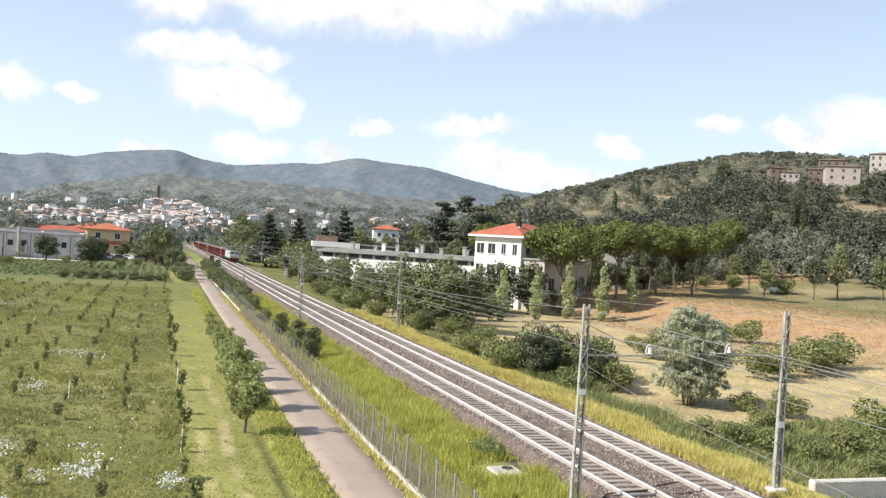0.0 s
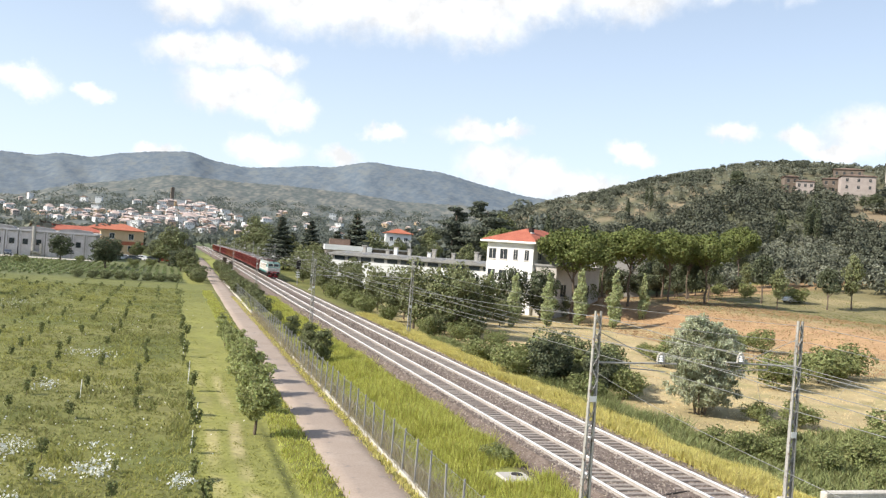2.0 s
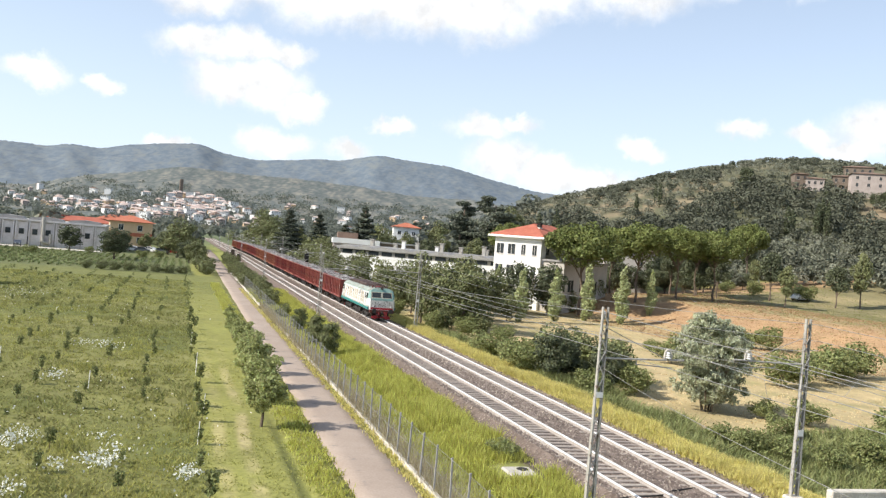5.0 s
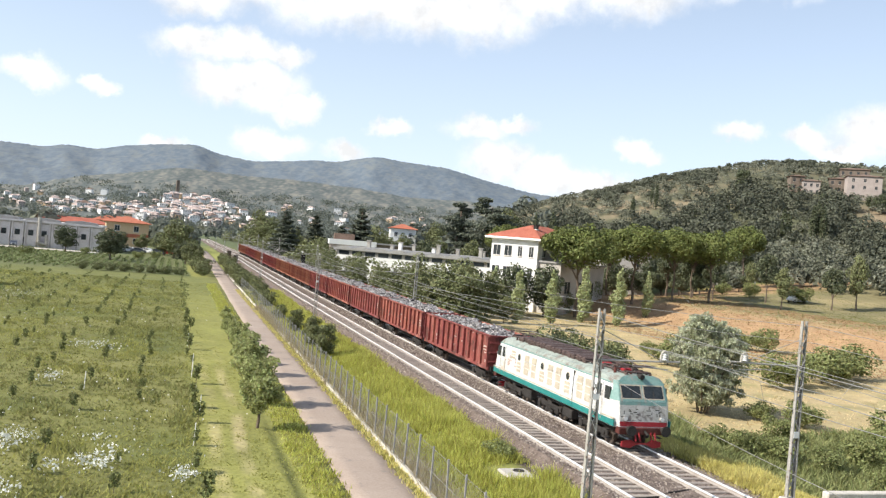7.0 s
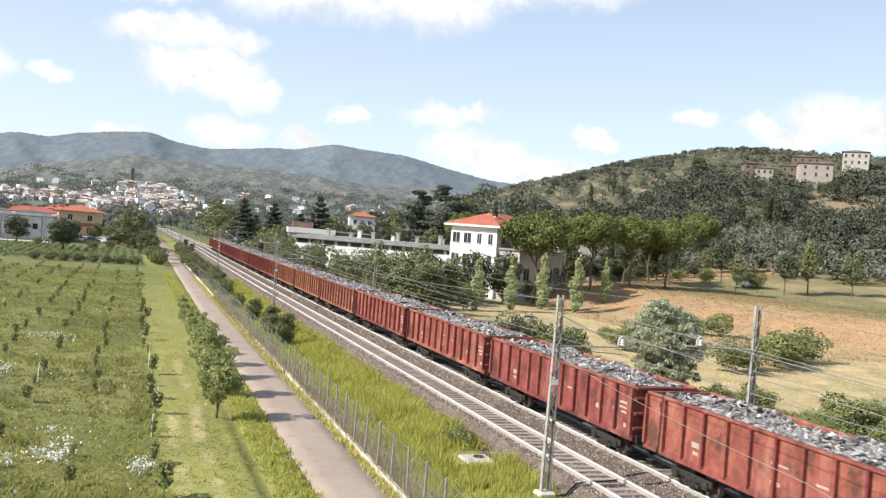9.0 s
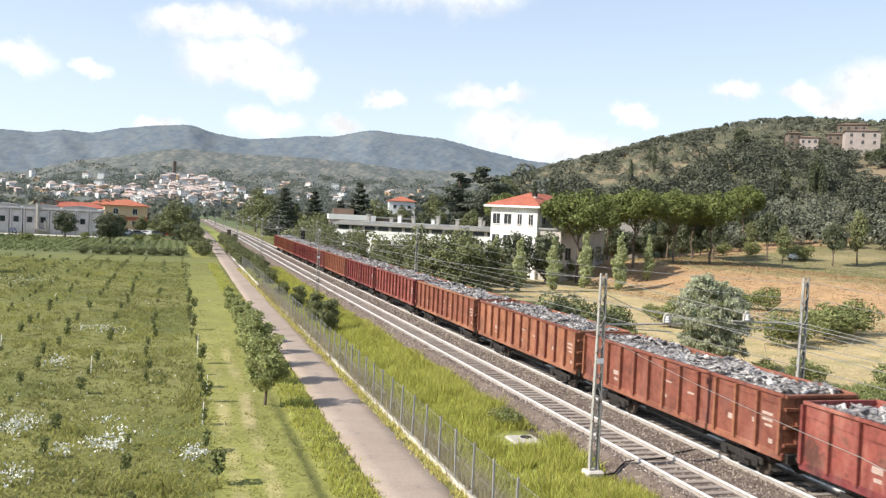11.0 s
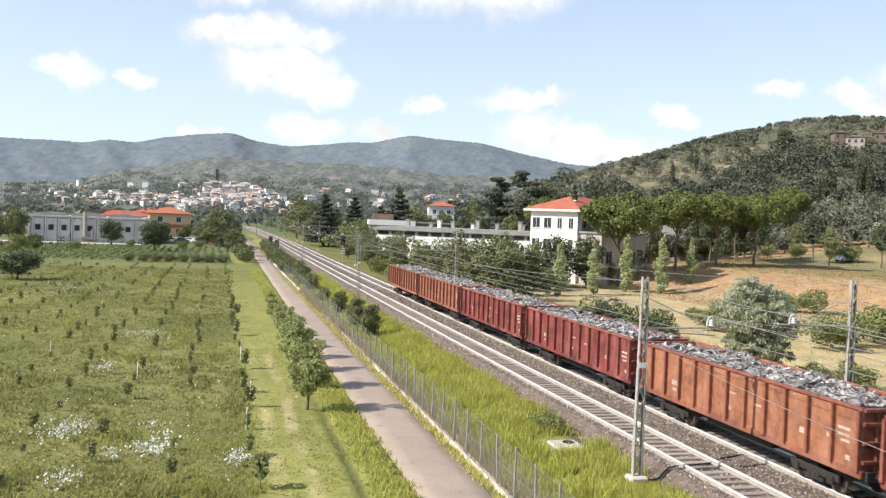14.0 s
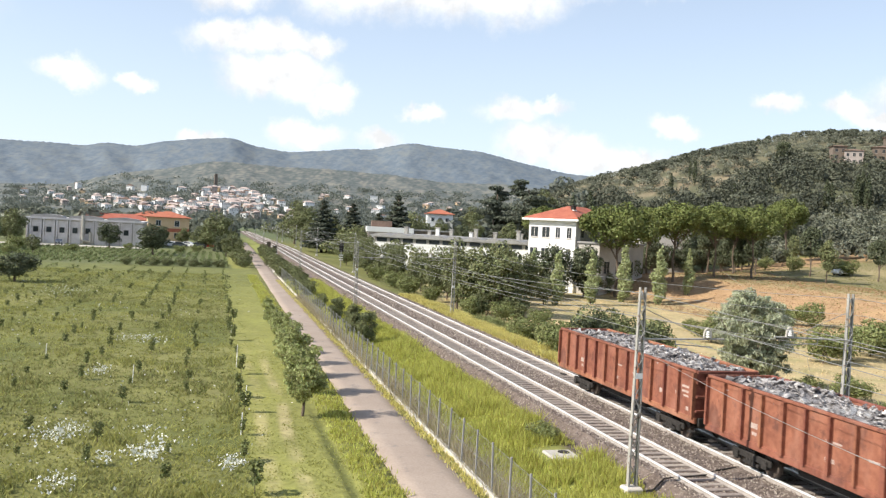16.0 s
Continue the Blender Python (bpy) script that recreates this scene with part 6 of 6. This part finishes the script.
# ---------------------------------------------------------------- buildings
def hip_roof(x0, x1, y0, y1, z, rise, over=.6, thick=.18):
    """A hipped roof with its eaves."""
    bm = bmesh.new()
    x0, x1, y0, y1 = x0 - over, x1 + over, y0 - over, y1 + over
    w, d = x1 - x0, y1 - y0
    if w > d:
        r = [(x0 + d / 2, (y0 + y1) / 2), (x1 - d / 2, (y0 + y1) / 2)]
    else:
        r = [((x0 + x1) / 2, y0 + w / 2), ((x0 + x1) / 2, y1 - w / 2)]
    lo = [bm.verts.new((x, y, z)) for x, y in ((x0, y0), (x1, y0), (x1, y1), (x0, y1))]
    mid = [bm.verts.new((x, y, z + thick)) for x, y in ((x0, y0), (x1, y0), (x1, y1), (x0, y1))]
    top = [bm.verts.new((*q, z + thick + rise)) for q in r]
    bm.faces.new(lo[::-1])
    for i in range(4):
        j = (i + 1) % 4
        bm.faces.new((lo[i], lo[j], mid[j], mid[i]))
    a, b = top
    if w > d:
        bm.faces.new((mid[0], mid[1], b, a)); bm.faces.new((mid[1], mid[2], b)); bm.faces.new((mid[2], mid[3], a, b)); bm.faces.new((mid[3], mid[0], a))
    else:
        bm.faces.new((mid[0], mid[1], a)); bm.faces.new((mid[1], mid[2], b, a)); bm.faces.new((mid[2], mid[3], b)); bm.faces.new((mid[3], mid[0], a, b))
    bmesh.ops.recalc_face_normals(bm, faces=bm.faces)
    return bm


def window(parent, side, a, z, w, h, depth=0.0, shutters="", arch=False, frame_mat="whitewall"):
    """side: 'x-' or 'y-' and the like, with the wall's coordinate; a: place along the wall."""
    axis, s, c = side

    def slab(name, a0, a1, z0, z1, d0, d1, mat, par):
        lo, hi = sorted((c + s * d0, c + s * d1))
        b = (lo, hi, a0, a1, z0, z1) if axis == "x" else (a0, a1, lo, hi, z0, z1)
        return part(name, boxes(b), mat, par)
    win = slab("window", a - w / 2 - .08, a + w / 2 + .08, z - .08, z + h + .08, -.05, .02, frame_mat, parent)
    slab("pane", a - w / 2, a + w / 2, z, z + h, -.02, .03, "glass", win)
    slab("bar", a - .03, a + .03, z, z + h, -.02, .045, frame_mat, win)
    slab("sill", a - w / 2 - .15, a + w / 2 + .15, z - .16, z - .08, -.02, .14, "concrete", win)
    if shutters:
        for q in (-1, 1):
            slab("shutter", a + q * w / 2 + (0 if q > 0 else -w * .5), a + q * w / 2 + (w * .5 if q > 0 else 0), z, z + h, .03, .07, shutters, win)
    return win


def white_house():
    h = empty("white_house")
    tagged(h, "three-storey white villa with hipped red tile roof", "house")
    g = -1.2
    W, D, top = 9.7, 15.5, 11.2
    part("wall", boxes((0, 1.6, 0, W, g, top)), "whitewall", h)
    # The villa's shaded side: grey colour stands in for the shade on white.
    part("rear_wall", boxes((1.6, D, .35, W, g, top)), "greywall", h, "rear wall coloured grey for its shade")
    part("eaves_slab", boxes((-1.0, D + .9, -1.0, W + 1.0, top - .02, top + .34), bevel=.03), "whitewall", h, "deep white eaves slab")
    part("roof", hip_roof(.2, D - .2, .2, W - .2, top + .35, 2.3, .9), "rooftile", h, "hipped red tile roof")
    part("chimney", boxes((3.2, 3.8, 2.6, 3.3, top + 1.0, top + 1.95), (3.1, 3.9, 2.5, 3.4, top + 1.95, top + 2.1)), "whitewall", h, "white chimney with dark cap")
    part("chimney_cap", boxes((3.2, 3.8, 2.6, 3.3, top + 2.12, top + 2.75), (3.08, 3.92, 2.48, 3.42, top + 2.75, top + 2.9)), "dark", h)
    for a, w in ((8.5, 1.5), (6.1, 1.5), (3.6, .85), (1.3, .85)):
        window(h, ("x", -1, 0), a, 8.3, w, 1.75, shutters="" if w > 1.5 else "", frame_mat="panelwall")
        window(h, ("x", -1, 0), a, 4.6, w, 1.75, frame_mat="panelwall")
    for a in (2.5, 6.0, 9.5, 13):
        window(h, ("y", -1, .35), a, 8.5, 1.3, 1.7, frame_mat="panelwall")
    part("balcony", boxes((-1.6, 0, 1.0, 8.4, 3.4, 3.6), (-1.6, -1.48, 1.0, 8.4, 3.6, 4.35), (-1.6, 0, .9, 1.02, 3.6, 4.35)), "whitewall", h, "long white balcony")
    h.matrix_basis = pose(59.6, 140.2, 0, 0, 0, 34.9)
    # Annex set over the villa's bright side; its grey paints in the pines' shade.
    a = empty("house_annex")
    tagged(a, "low annex with flat roof beside the villa, greyed for pine shade", "building")
    part("wall", boxes((.6, 16, -4.5, -.01, -1.3, 7.6)), "greywall", a)
    part("roof", boxes((.3, 16.3, -4.8, .0, 7.6, 7.9)), "flatroof", a)
    for x in (3.2, 7.2, 11.4):
        window(a, ("y", -1, -4.5), x, 2.6, 1.8, 2.0, frame_mat="greywall")
    a.matrix_basis = pose(59.6, 140.2, 0, 0, 0, 34.9)
    b = empty("farmhouse")
    tagged(b, "tall plain beige rendered building behind the pines", "building")
    part("wall", boxes((0, 11, 0, 12, -3, 9.6)), "greywall", b)
    part("roof", hip_roof(0, 11, 0, 12, 9.6, 1.6), "oldtile", b)
    for x in (3, 8):
        for z in (3.6, 6.6):
            window(b, ("y", -1, 0), x, z, 1.1, 1.6, frame_mat="pinkwall")
    b.matrix_basis = pose(91, 178, land1(98, 182) - .5, 0, 0, -20)


white_house()


def works():
    f = empty("workshop_building")
    tagged(f, "long low white workshop with ribbed grey roof", "building")
    L, D, top = 46.0, 34.0, 6.2
    part("wall", boxes((0, L, 0, D, -1.5, top - 1.2)), "whitewall", f)
    part("clerestory_band", boxes((.1, L - .1, .1, D - .1, top - 1.2, top)), "greywall", f, "grey window band under the roof")
    for i in range(15):
        x = 1.0 + i * 3.0
        part("window", boxes((x, x + 2.3, -.04, .06, top - 1.1, top - .25)), "glass", f)
        part("window", boxes((-.04, .06, 1 + i * 2.15, 2.6 + i * 2.15, top - 1.1, top - .25)), "glass", f)
    for i in range(11):
        x0 = i * L / 11
        out = [(x0, top)] + [(x0 + L / 11 * q / 6, top + .25 + .55 * math.sin(math.pi * q / 6)) for q in range(7)] + [(x0 + L / 11, top)]
        part("roof_vault", prism(out, -.5, D + .5), "flatroof", f)
    part("fascia", boxes((-.35, L + .35, -.55, -.42, top - .1, top + .35)), "flatroof", f)
    rng = random.Random(2)
    for x, y, h in ((5, 8, 2.2), (8, 16, 1.7), (13, 6, 2.4), (17, 20, 1.8), (22, 5, 2.5), (24, 15, 2.0), (31, 7, 2.6), (38, 12, 2.0), (42, 6, 2.2), (11, 24, 2.2), (28, 25, 2.0)):
        v = part("roof_vent", boxes((x - .4, x + .4, y - .4, y + .4, top + .2, top + h), bevel=.04), "whitewall" if rng.random() < .5 else "steel", f)
        part("vent_cap", boxes((x - .55, x + .55, y - .55, y + .55, top + h + .02, top + h + .2)), "steel", v)
    f.matrix_basis = pose(33.5, 191, .3, 0, 0, -31)
    p = empty("pink_house")
    tagged(p, "flat-roofed pink and white house behind the trees", "house")
    part("wall", boxes((0, 12, 0, 10, -1, 7.2)), "pinkwall", p)
    part("parapet", boxes((-.4, 12.4, -.4, 10.4, 7.2, 8.6)), "whitewall", p, "white parapet band")
    part("upper_storey", boxes((1, 6.5, 2, 9, 8.6, 10.2)), "oldtile", p)
    for x in (2, 5.5, 9):
        window(p, ("y", -1, 0), x, 4.4, 1.6, 1.4)
    p.matrix_basis = pose(40, 236, 0, 0, 0, -8)
    q = empty("dark_shed")
    tagged(q, "dark brown flat shed beside the workshop", "shed")
    part("wall", boxes((0, 15, 0, 9, -1, 8.0)), "stonewall", q)
    part("roof", boxes((-.4, 15.4, -.4, 9.4, 8.0, 8.4)), "flatroof", q)
    q.matrix_basis = pose(53, 236, 0, 0, 0, -8)
    r = empty("red_roofed_house")
    tagged(r, "small white house with red hipped roof", "house")
    part("wall", boxes((0, 9, 0, 8, -6, 5.2)), "whitewall", r)
    part("roof", hip_roof(0, 9, 0, 8, 5.2, 1.6), "rooftile", r)
    for x in (2, 4.5, 7):
        window(r, ("y", -1, 0), x, 2.6, 1.1, 1.3)
    r.matrix_basis = pose(71.5, 300, 8.9, 0, 0, -10)


works()


def left_buildings():
    f = empty("factory_hall")
    tagged(f, "pale grey precast factory hall with vertical fins", "factory")
    L, D, top = 28.0, 30.0, 6.1
    g = -.3
    part("wall", boxes((0, L, 0, D, g - 1, top)), "greywall", f)
    part("roof", prism([(-.4, top), (-.4, top + .45), (L + .4, top + .45), (L + .4, top)], -.75, D + .4), "panelwall", f, "pale metal roof")
    for i in range(9):
        x = .5 + 3.1 * i
        for q in (0, .62):
            part("fin", boxes((x + q - .17, x + q + .17, -.6, -.004, g - .5, top - .05), bevel=.03), "panelwall", f)
        part("wall_panel", boxes((x + .84, x + 2.88, -.12, -.004, g - .5, top - .3), bevel=.03), "panelwall", f)
        if i < 5 or i == 7:
            w_ = part("window", boxes((x + 1.2, x + 2.5, -.20, -.124, 2.7, 4.2)), "steel", f)
            part("pane", boxes((x + 1.28, x + 2.42, -.23, -.204, 2.78, 4.12)), "glass", w_)
    for i in range(3):
        x = .6 + i * 9.2
        part("roof_light", prism([(x, top + .38), (x + .6, top + 1.0), (x + 4.2, top + 1.35), (x + 7.8, top + 1.0), (x + 8.4, top + .38)], .6, 7.0), "flatroof", f, "grey arched roof light")
    part("duct", rods(((13.6, -.9, 1.2), (13.6, -.9, top + 1.4), .42), ((13.6, -.9, 1.2), (15.4, -.9, .7), .42), ((15.4, -.9, .7), (15.4, -.9, 3.2), .42), seg=12), "steel", f, "shiny round exhaust duct")
    part("gate", boxes((8.4, 10.2, -.05, .04, g, 2.2)), "dark", f)
    f.matrix_basis = pose(-46.5, 243, 0, 0, 0, 2)
    yard = tagged(new("yard", mesh_from("yard", [(-60, 231, .12), (-18, 234, .12), (-18, 243, .12), (-60, 242, .12)], [(0, 1, 2, 3)], "concrete")), "pale concrete yard of the factory", "pavement", kind="structure")
    yard.location.z = land1(-35, 238) + .02 - .12
    o = empty("orange_house")
    tagged(o, "ochre two-storey house with orange tile roof", "house")
    part("wall", boxes((0, 12.5, 0, 11, -1, 7.3)), "orangewall", o)
    part("roof", hip_roof(0, 12.5, 0, 11, 7.3, 1.9, .8), "rooftile", o)
    part("band", boxes((-.03, 12.53, -.08, 0, 2.9, 4.0)), "rooftile", o, "brick-red balcony band")
    for x in (3.2, 8.8):
        window(o, ("y", -1, 0), x, 4.7, 1.4, 1.7)
        window(o, ("y", -1, 0), x, 1.0, 1.4, 1.6)
    o.matrix_basis = pose(-20.5, 290, .6, 0, 0, 6)
    r = empty("long_red_roof_hall")
    tagged(r, "long hall with low red tile roof", "building")
    part("wall", boxes((0, 24, 0, 12, -1, 5.6)), "orangewall", r)
    part("roof", hip_roof(0, 24, 0, 12, 5.6, 1.8, .8), "rooftile", r)
    r.matrix_basis = pose(-46, 326, .8, 0, 0, 2)
    r2 = copy_thing(r, pose(-30, 352, 2.4, 0, 0, -4) @ Matrix.Diagonal((.6, .9, 1, 1)))

    # parked cars
    def car(paint):
        c = empty("parked_car")
        tagged(c, "small hatchback car parked by the trees", "car", group="parked cars")
        out = [(-2.0, .35), (-2.05, .75), (-1.9, .92), (-1.2, 1.0), (-.55, 1.45), (1.0, 1.47), (1.75, 1.0), (2.0, .92), (2.03, .4), (1.6, .3), (-1.6, .3)]
        bm = prism(out, -.82, .82, axis="x")
        bmesh.ops.bevel(bm, geom=list(bm.edges), offset=.04, segments=1, affect="EDGES")
        part("body", bm, paint, c)
        part("windscreen", prism([(-1.16, 1.02), (-.58, 1.42), (-.52, 1.42), (-1.06, 1.0)], -.70, .70, axis="x"), "glass", c)
        for s in (-1, 1):
            part("side_window", prism([(-.95, 1.03), (-.5, 1.38), (.9, 1.40), (1.5, 1.03)], s * .80, s * .835, axis="x"), "glass", c)
            for y in (-1.25, 1.25):
                w = part("wheel", rods(((s * .62, y, .31), (s * .84, y, .31), .31), seg=16), "dark", c)
                part("rim", rods(((s * .84, y, .31), (s * .855, y, .31), .19), seg=12), "steel", w)
            part("headlight", boxes((s * .42 - .2, s * .42 + .2, -2.06, -1.98, .62, .78)), "ceramic", c)
        return c
    spots = {"carwhite": [(-11.5, 256, 80), (-7.0, 258, 60), (118, 146, 95)], "cardark": [(-37.5, 236, 10), (-9.2, 254, 85), (-4.2, 257, 75)], "carred": [(-2.0, 259, 80)]}
    for paint, ps in spots.items():
        src = car(paint)
        for i, (x, y, a) in enumerate(ps):
            m = pose(x, y, land1(x, y) + (.06 if x < -30 else .01), 0, 0, a)
            if i == 0:
                src.matrix_basis = m
            else:
                copy_thing(src, m)


left_buildings()


def hill_village():
    def place(ob, az, r, top, h, turn=0.0):
        """Sets a house of wall height h so that its eaves stand at the elevation top."""
        x, y = r * math.sin(radians(az)), r * math.cos(radians(az))
        ob.matrix_basis = pose(x, y, EYE + r * math.tan(radians(top)) - h, 0, 0, -az + turn)

    def block(name, label, w, d, h, wall, roof, rise, wins, floors=2):
        b = empty(name)
        tagged(b, label, "house", group="old houses on the hill")
        part("wall", boxes((-w / 2, w / 2, 0, d, -7, h)), wall, b)
        part("roof", hip_roof(-w / 2, w / 2, 0, d, h, rise, .5), roof, b)
        for i in range(wins):
            for k in range(floors):
                window(b, ("y", -1, 0), -w / 2 + w * (i + .5) / wins, h - 2.4 - 3.0 * k, 1.0, 1.4, frame_mat=wall)
        return b
    place(block("stone_tower_house", "brown rubble-stone tower house on the hill", 5.6, 8, 10, "stonewall", "oldtile", .7, 2), 38.42, 418, 6.2, 10, 12)
    place(block("stone_farmhouse", "pale stone farmhouse with worn tile roof on the hill", 7.4, 9, 8.2, "pinkwall", "oldtile", 1.0, 3), 39.2, 416, 5.95, 8.2, 5)
    place(block("stone_outhouse", "low stone outhouse with tile roof", 8, 6, 4.2, "stonewall", "oldtile", 1.0, 3, 1), 37.0, 420, 5.2, 4.2)
    place(block("pink_villa", "pale pink villa with tile roof on the hill", 13.5, 10, 9.2, "pinkwall", "oldtile", 1.1, 3), 42.1, 412, 6.35, 9.2, 8)
    place(block("long_stone_house", "long stone house beside the villa", 9, 9, 7, "stonewall", "oldtile", 1.0, 3), 40.75, 424, 6.15, 7)
    place(block("upper_house", "grey house at the top of the hill", 11, 9, 9.0, "greywall", "oldtile", 1.2, 4), 44.2, 440, 7.1, 9)
    place(block("ridge_house", "stone house on the hilltop", 13, 8, 6.6, "stonewall", "oldtile", 1.0, 4), 41.5, 455, 6.72, 6.6)


hill_village()


def town():
    """The town on its foothill, far across the plain."""
    rng = random.Random(31)
    az_ = [-14, -8.8, -5.9, -2.8, -.2, 3.9, 6.7, 11, 14.7, 18.4, 22]
    el_ = [1.3, 1.55, 2.4, 3.0, 3.6, 3.5, 3.55, 3.4, 3.1, 3.2, 2.8]

    def ground_at(az, el):
        crest = float(np.interp(az, az_, el_))
        f = max(.004, (el + .25) / (crest + .25)) ** (1 / .85)
        d = 1650 + 1350 * f
        return d * math.sin(radians(az)), d * math.cos(radians(az)), EYE + d * math.tan(radians(el)), d
    protos = []
    for wall, roof, w, d, h in (("whitewall", "paletile", 13, 10, 9), ("pinkwall", "paletile", 11, 10, 11), ("whitewall", "paletile", 18, 11, 11), ("orangewall", "paletile", 12, 10, 8), ("whitewall", "flatroof", 16, 12, 13), ("whitewall", "oldtile", 14, 10, 9)):
        b = empty("town_house")
        tagged(b, "pale far-off town house with tiled roof", "house", group="houses of the hill town")
        part("wall", boxes((-w / 2, w / 2, -d / 2, d / 2, -12, h)), wall, b)
        part("roof", hip_roof(-w / 2, w / 2, -d / 2, d / 2, h, 2.6 if roof != "flatroof" else .4, .6), roof, b)
        for i in range(4):
            part("window", boxes((-w / 2 + w * (i + .5) / 4 - .6, -w / 2 + w * (i + .5) / 4 + .6, -d / 2 - .1, -d / 2 + .05, h - 3, h - 1.2)), "glass", b)
        protos.append([b, False])
    for i in range(330):
        if i < 120:      # old town on its knoll
            az, el = rng.gauss(.9, 1.3), rng.uniform(.55, 1.85)
            el = min(el, 1.95 - .28 * abs(az - .7))
        elif i < 270:    # spread along the slope
            az = rng.gauss(-2.5, 3.4)
            el = rng.uniform(.15, .95)
        else:
            az, el = rng.uniform(-9, 20), rng.uniform(.1, 1.7)
        el = max(el, .08)
        x, y, z, d = ground_at(az, el)
        k = rng.uniform(.8, 1.25)
        m = pose(x, y, z, 0, 0, -az + rng.uniform(-40, 40)) @ Matrix.Diagonal((k, k, k, 1))
        p = rng.choice(protos)
        if p[1]:
            copy_thing(p[0], m @ Matrix.Diagonal((*[1 / q for q in p[0].scale], 1)))
        else:
            p[0].matrix_basis, p[1] = m, True
    x, y, z, d = ground_at(-.1, 1.95)
    t = empty("bell_tower")
    tagged(t, "dark stone bell tower above the town", "tower")
    part("shaft", boxes((-4, 4, -4, 4, -8, 30)), "stonewall", t)
    part("belfry", boxes((-4.6, 4.6, -4.6, 4.6, 30, 32), (-3.5, 3.5, -3.5, 3.5, 32, 35)), "stonewall", t)
    t.matrix_basis = pose(x, y, z, 0, 0, 10)
    # gardens between the houses
    g = np.random.default_rng(6)
    pts, sz = [], []
    for i in range(900):
        az, el = g.uniform(-12, 20), g.uniform(.05, 2.4) * (1 if g.uniform() < .6 else .5)
        if el > np.interp(az, az_, el_) - .1:
            continue
        x, y, z, d = ground_at(az, el)
        q = g.normal(size=(40, 3)) * np.array([11, 11, 3.0])
        pts.append(np.array([x, y, z + 4]) + q)
    V, F = quads(np.concatenate(pts), 4.5, g)
    # same haze-paled leaf colour as the copses
    tagged(new("town_gardens", mesh_from("town_gardens", V, F.tolist(), "distantleaf")), "gardens and tree belts around the town in haze-paled leaf", "trees", kind="stuff")


town()
# ---------------------------------------------------------------- sleepers and stones
def sleepers():
    bm = bmesh.new()
    box(bm, -1.2, 1.2, -.13, .13, -.36, -.155, .02)
    first = part("sleeper", bm, "sleeper", ballast)
    mesh = first.data
    rng = random.Random(5)
    n = 0
    V, F = [], []
    for c in (NEAR_C, FAR_C):
        for i in range(430):
            y = 12 + .62 * i
            g = float(grade(y))
            if 14 <= y < 106 and n < 298:
                ob = first if n == 0 else new("sleeper", mesh)
                ob.parent = ballast
                ob.matrix_basis = pose(c + rng.uniform(-.03, .03), y, g + rng.uniform(-.012, .012), 0, 0, rng.uniform(-.6, .6))
                n += 1
            else:
                k = len(V)
                V += [(c + sx * 1.2, y + sy * .13, g + z) for z in (-.36, -.155) for sx, sy in ((-1, -1), (1, -1), (1, 1), (-1, 1))]
                F += [(k + 4, k + 5, k + 6, k + 7), (k, k + 1, k + 5, k + 4), (k + 1, k + 2, k + 6, k + 5), (k + 2, k + 3, k + 7, k + 6), (k + 3, k, k + 4, k + 7)]
    part("far_sleepers", mesh_from("far_sleepers", V, F, "sleeper"), "sleeper", ballast)["kind"] = "stuff"


sleepers()


def stones():
    """Loose crushed stone on the bed and its shoulders."""
    rng = np.random.default_rng(41)
    n = 42000
    y = 17 + 95 * rng.uniform(0, 1, n) ** 1.7
    x = rng.uniform(14.9, 24.0, n)
    z = np.maximum(np.interp(x, [q[0] for q in BED], [q[1] for q in BED]), np.where((x < 15.6) | (x > 23.6), -.58, -9)) + grade(y)
    s = rng.uniform(.025, .06, n) * (1 + .012 * (y - 17))
    octa = np.array([(1, 0, 0), (-1, 0, 0), (0, 1, 0), (0, -1, 0), (0, 0, 1), (0, 0, -.4)])
    V = np.stack([x, y, z], 1)[:, None, :] + octa[None] * s[:, None, None] * rng.uniform(.5, 1.3, (n, 6, 1))
    t = np.array([(0, 2, 4), (2, 1, 4), (1, 3, 4), (3, 0, 4)])
    F = (np.arange(n) * 6)[:, None, None] + t[None]
    ob = new("ballast_stones", mesh_from("ballast_stones", V.reshape(-1, 3), F.reshape(-1, 3).tolist(), "stone"))
    ob.parent = ballast
    ob["kind"] = "stuff"


stones()
motions()
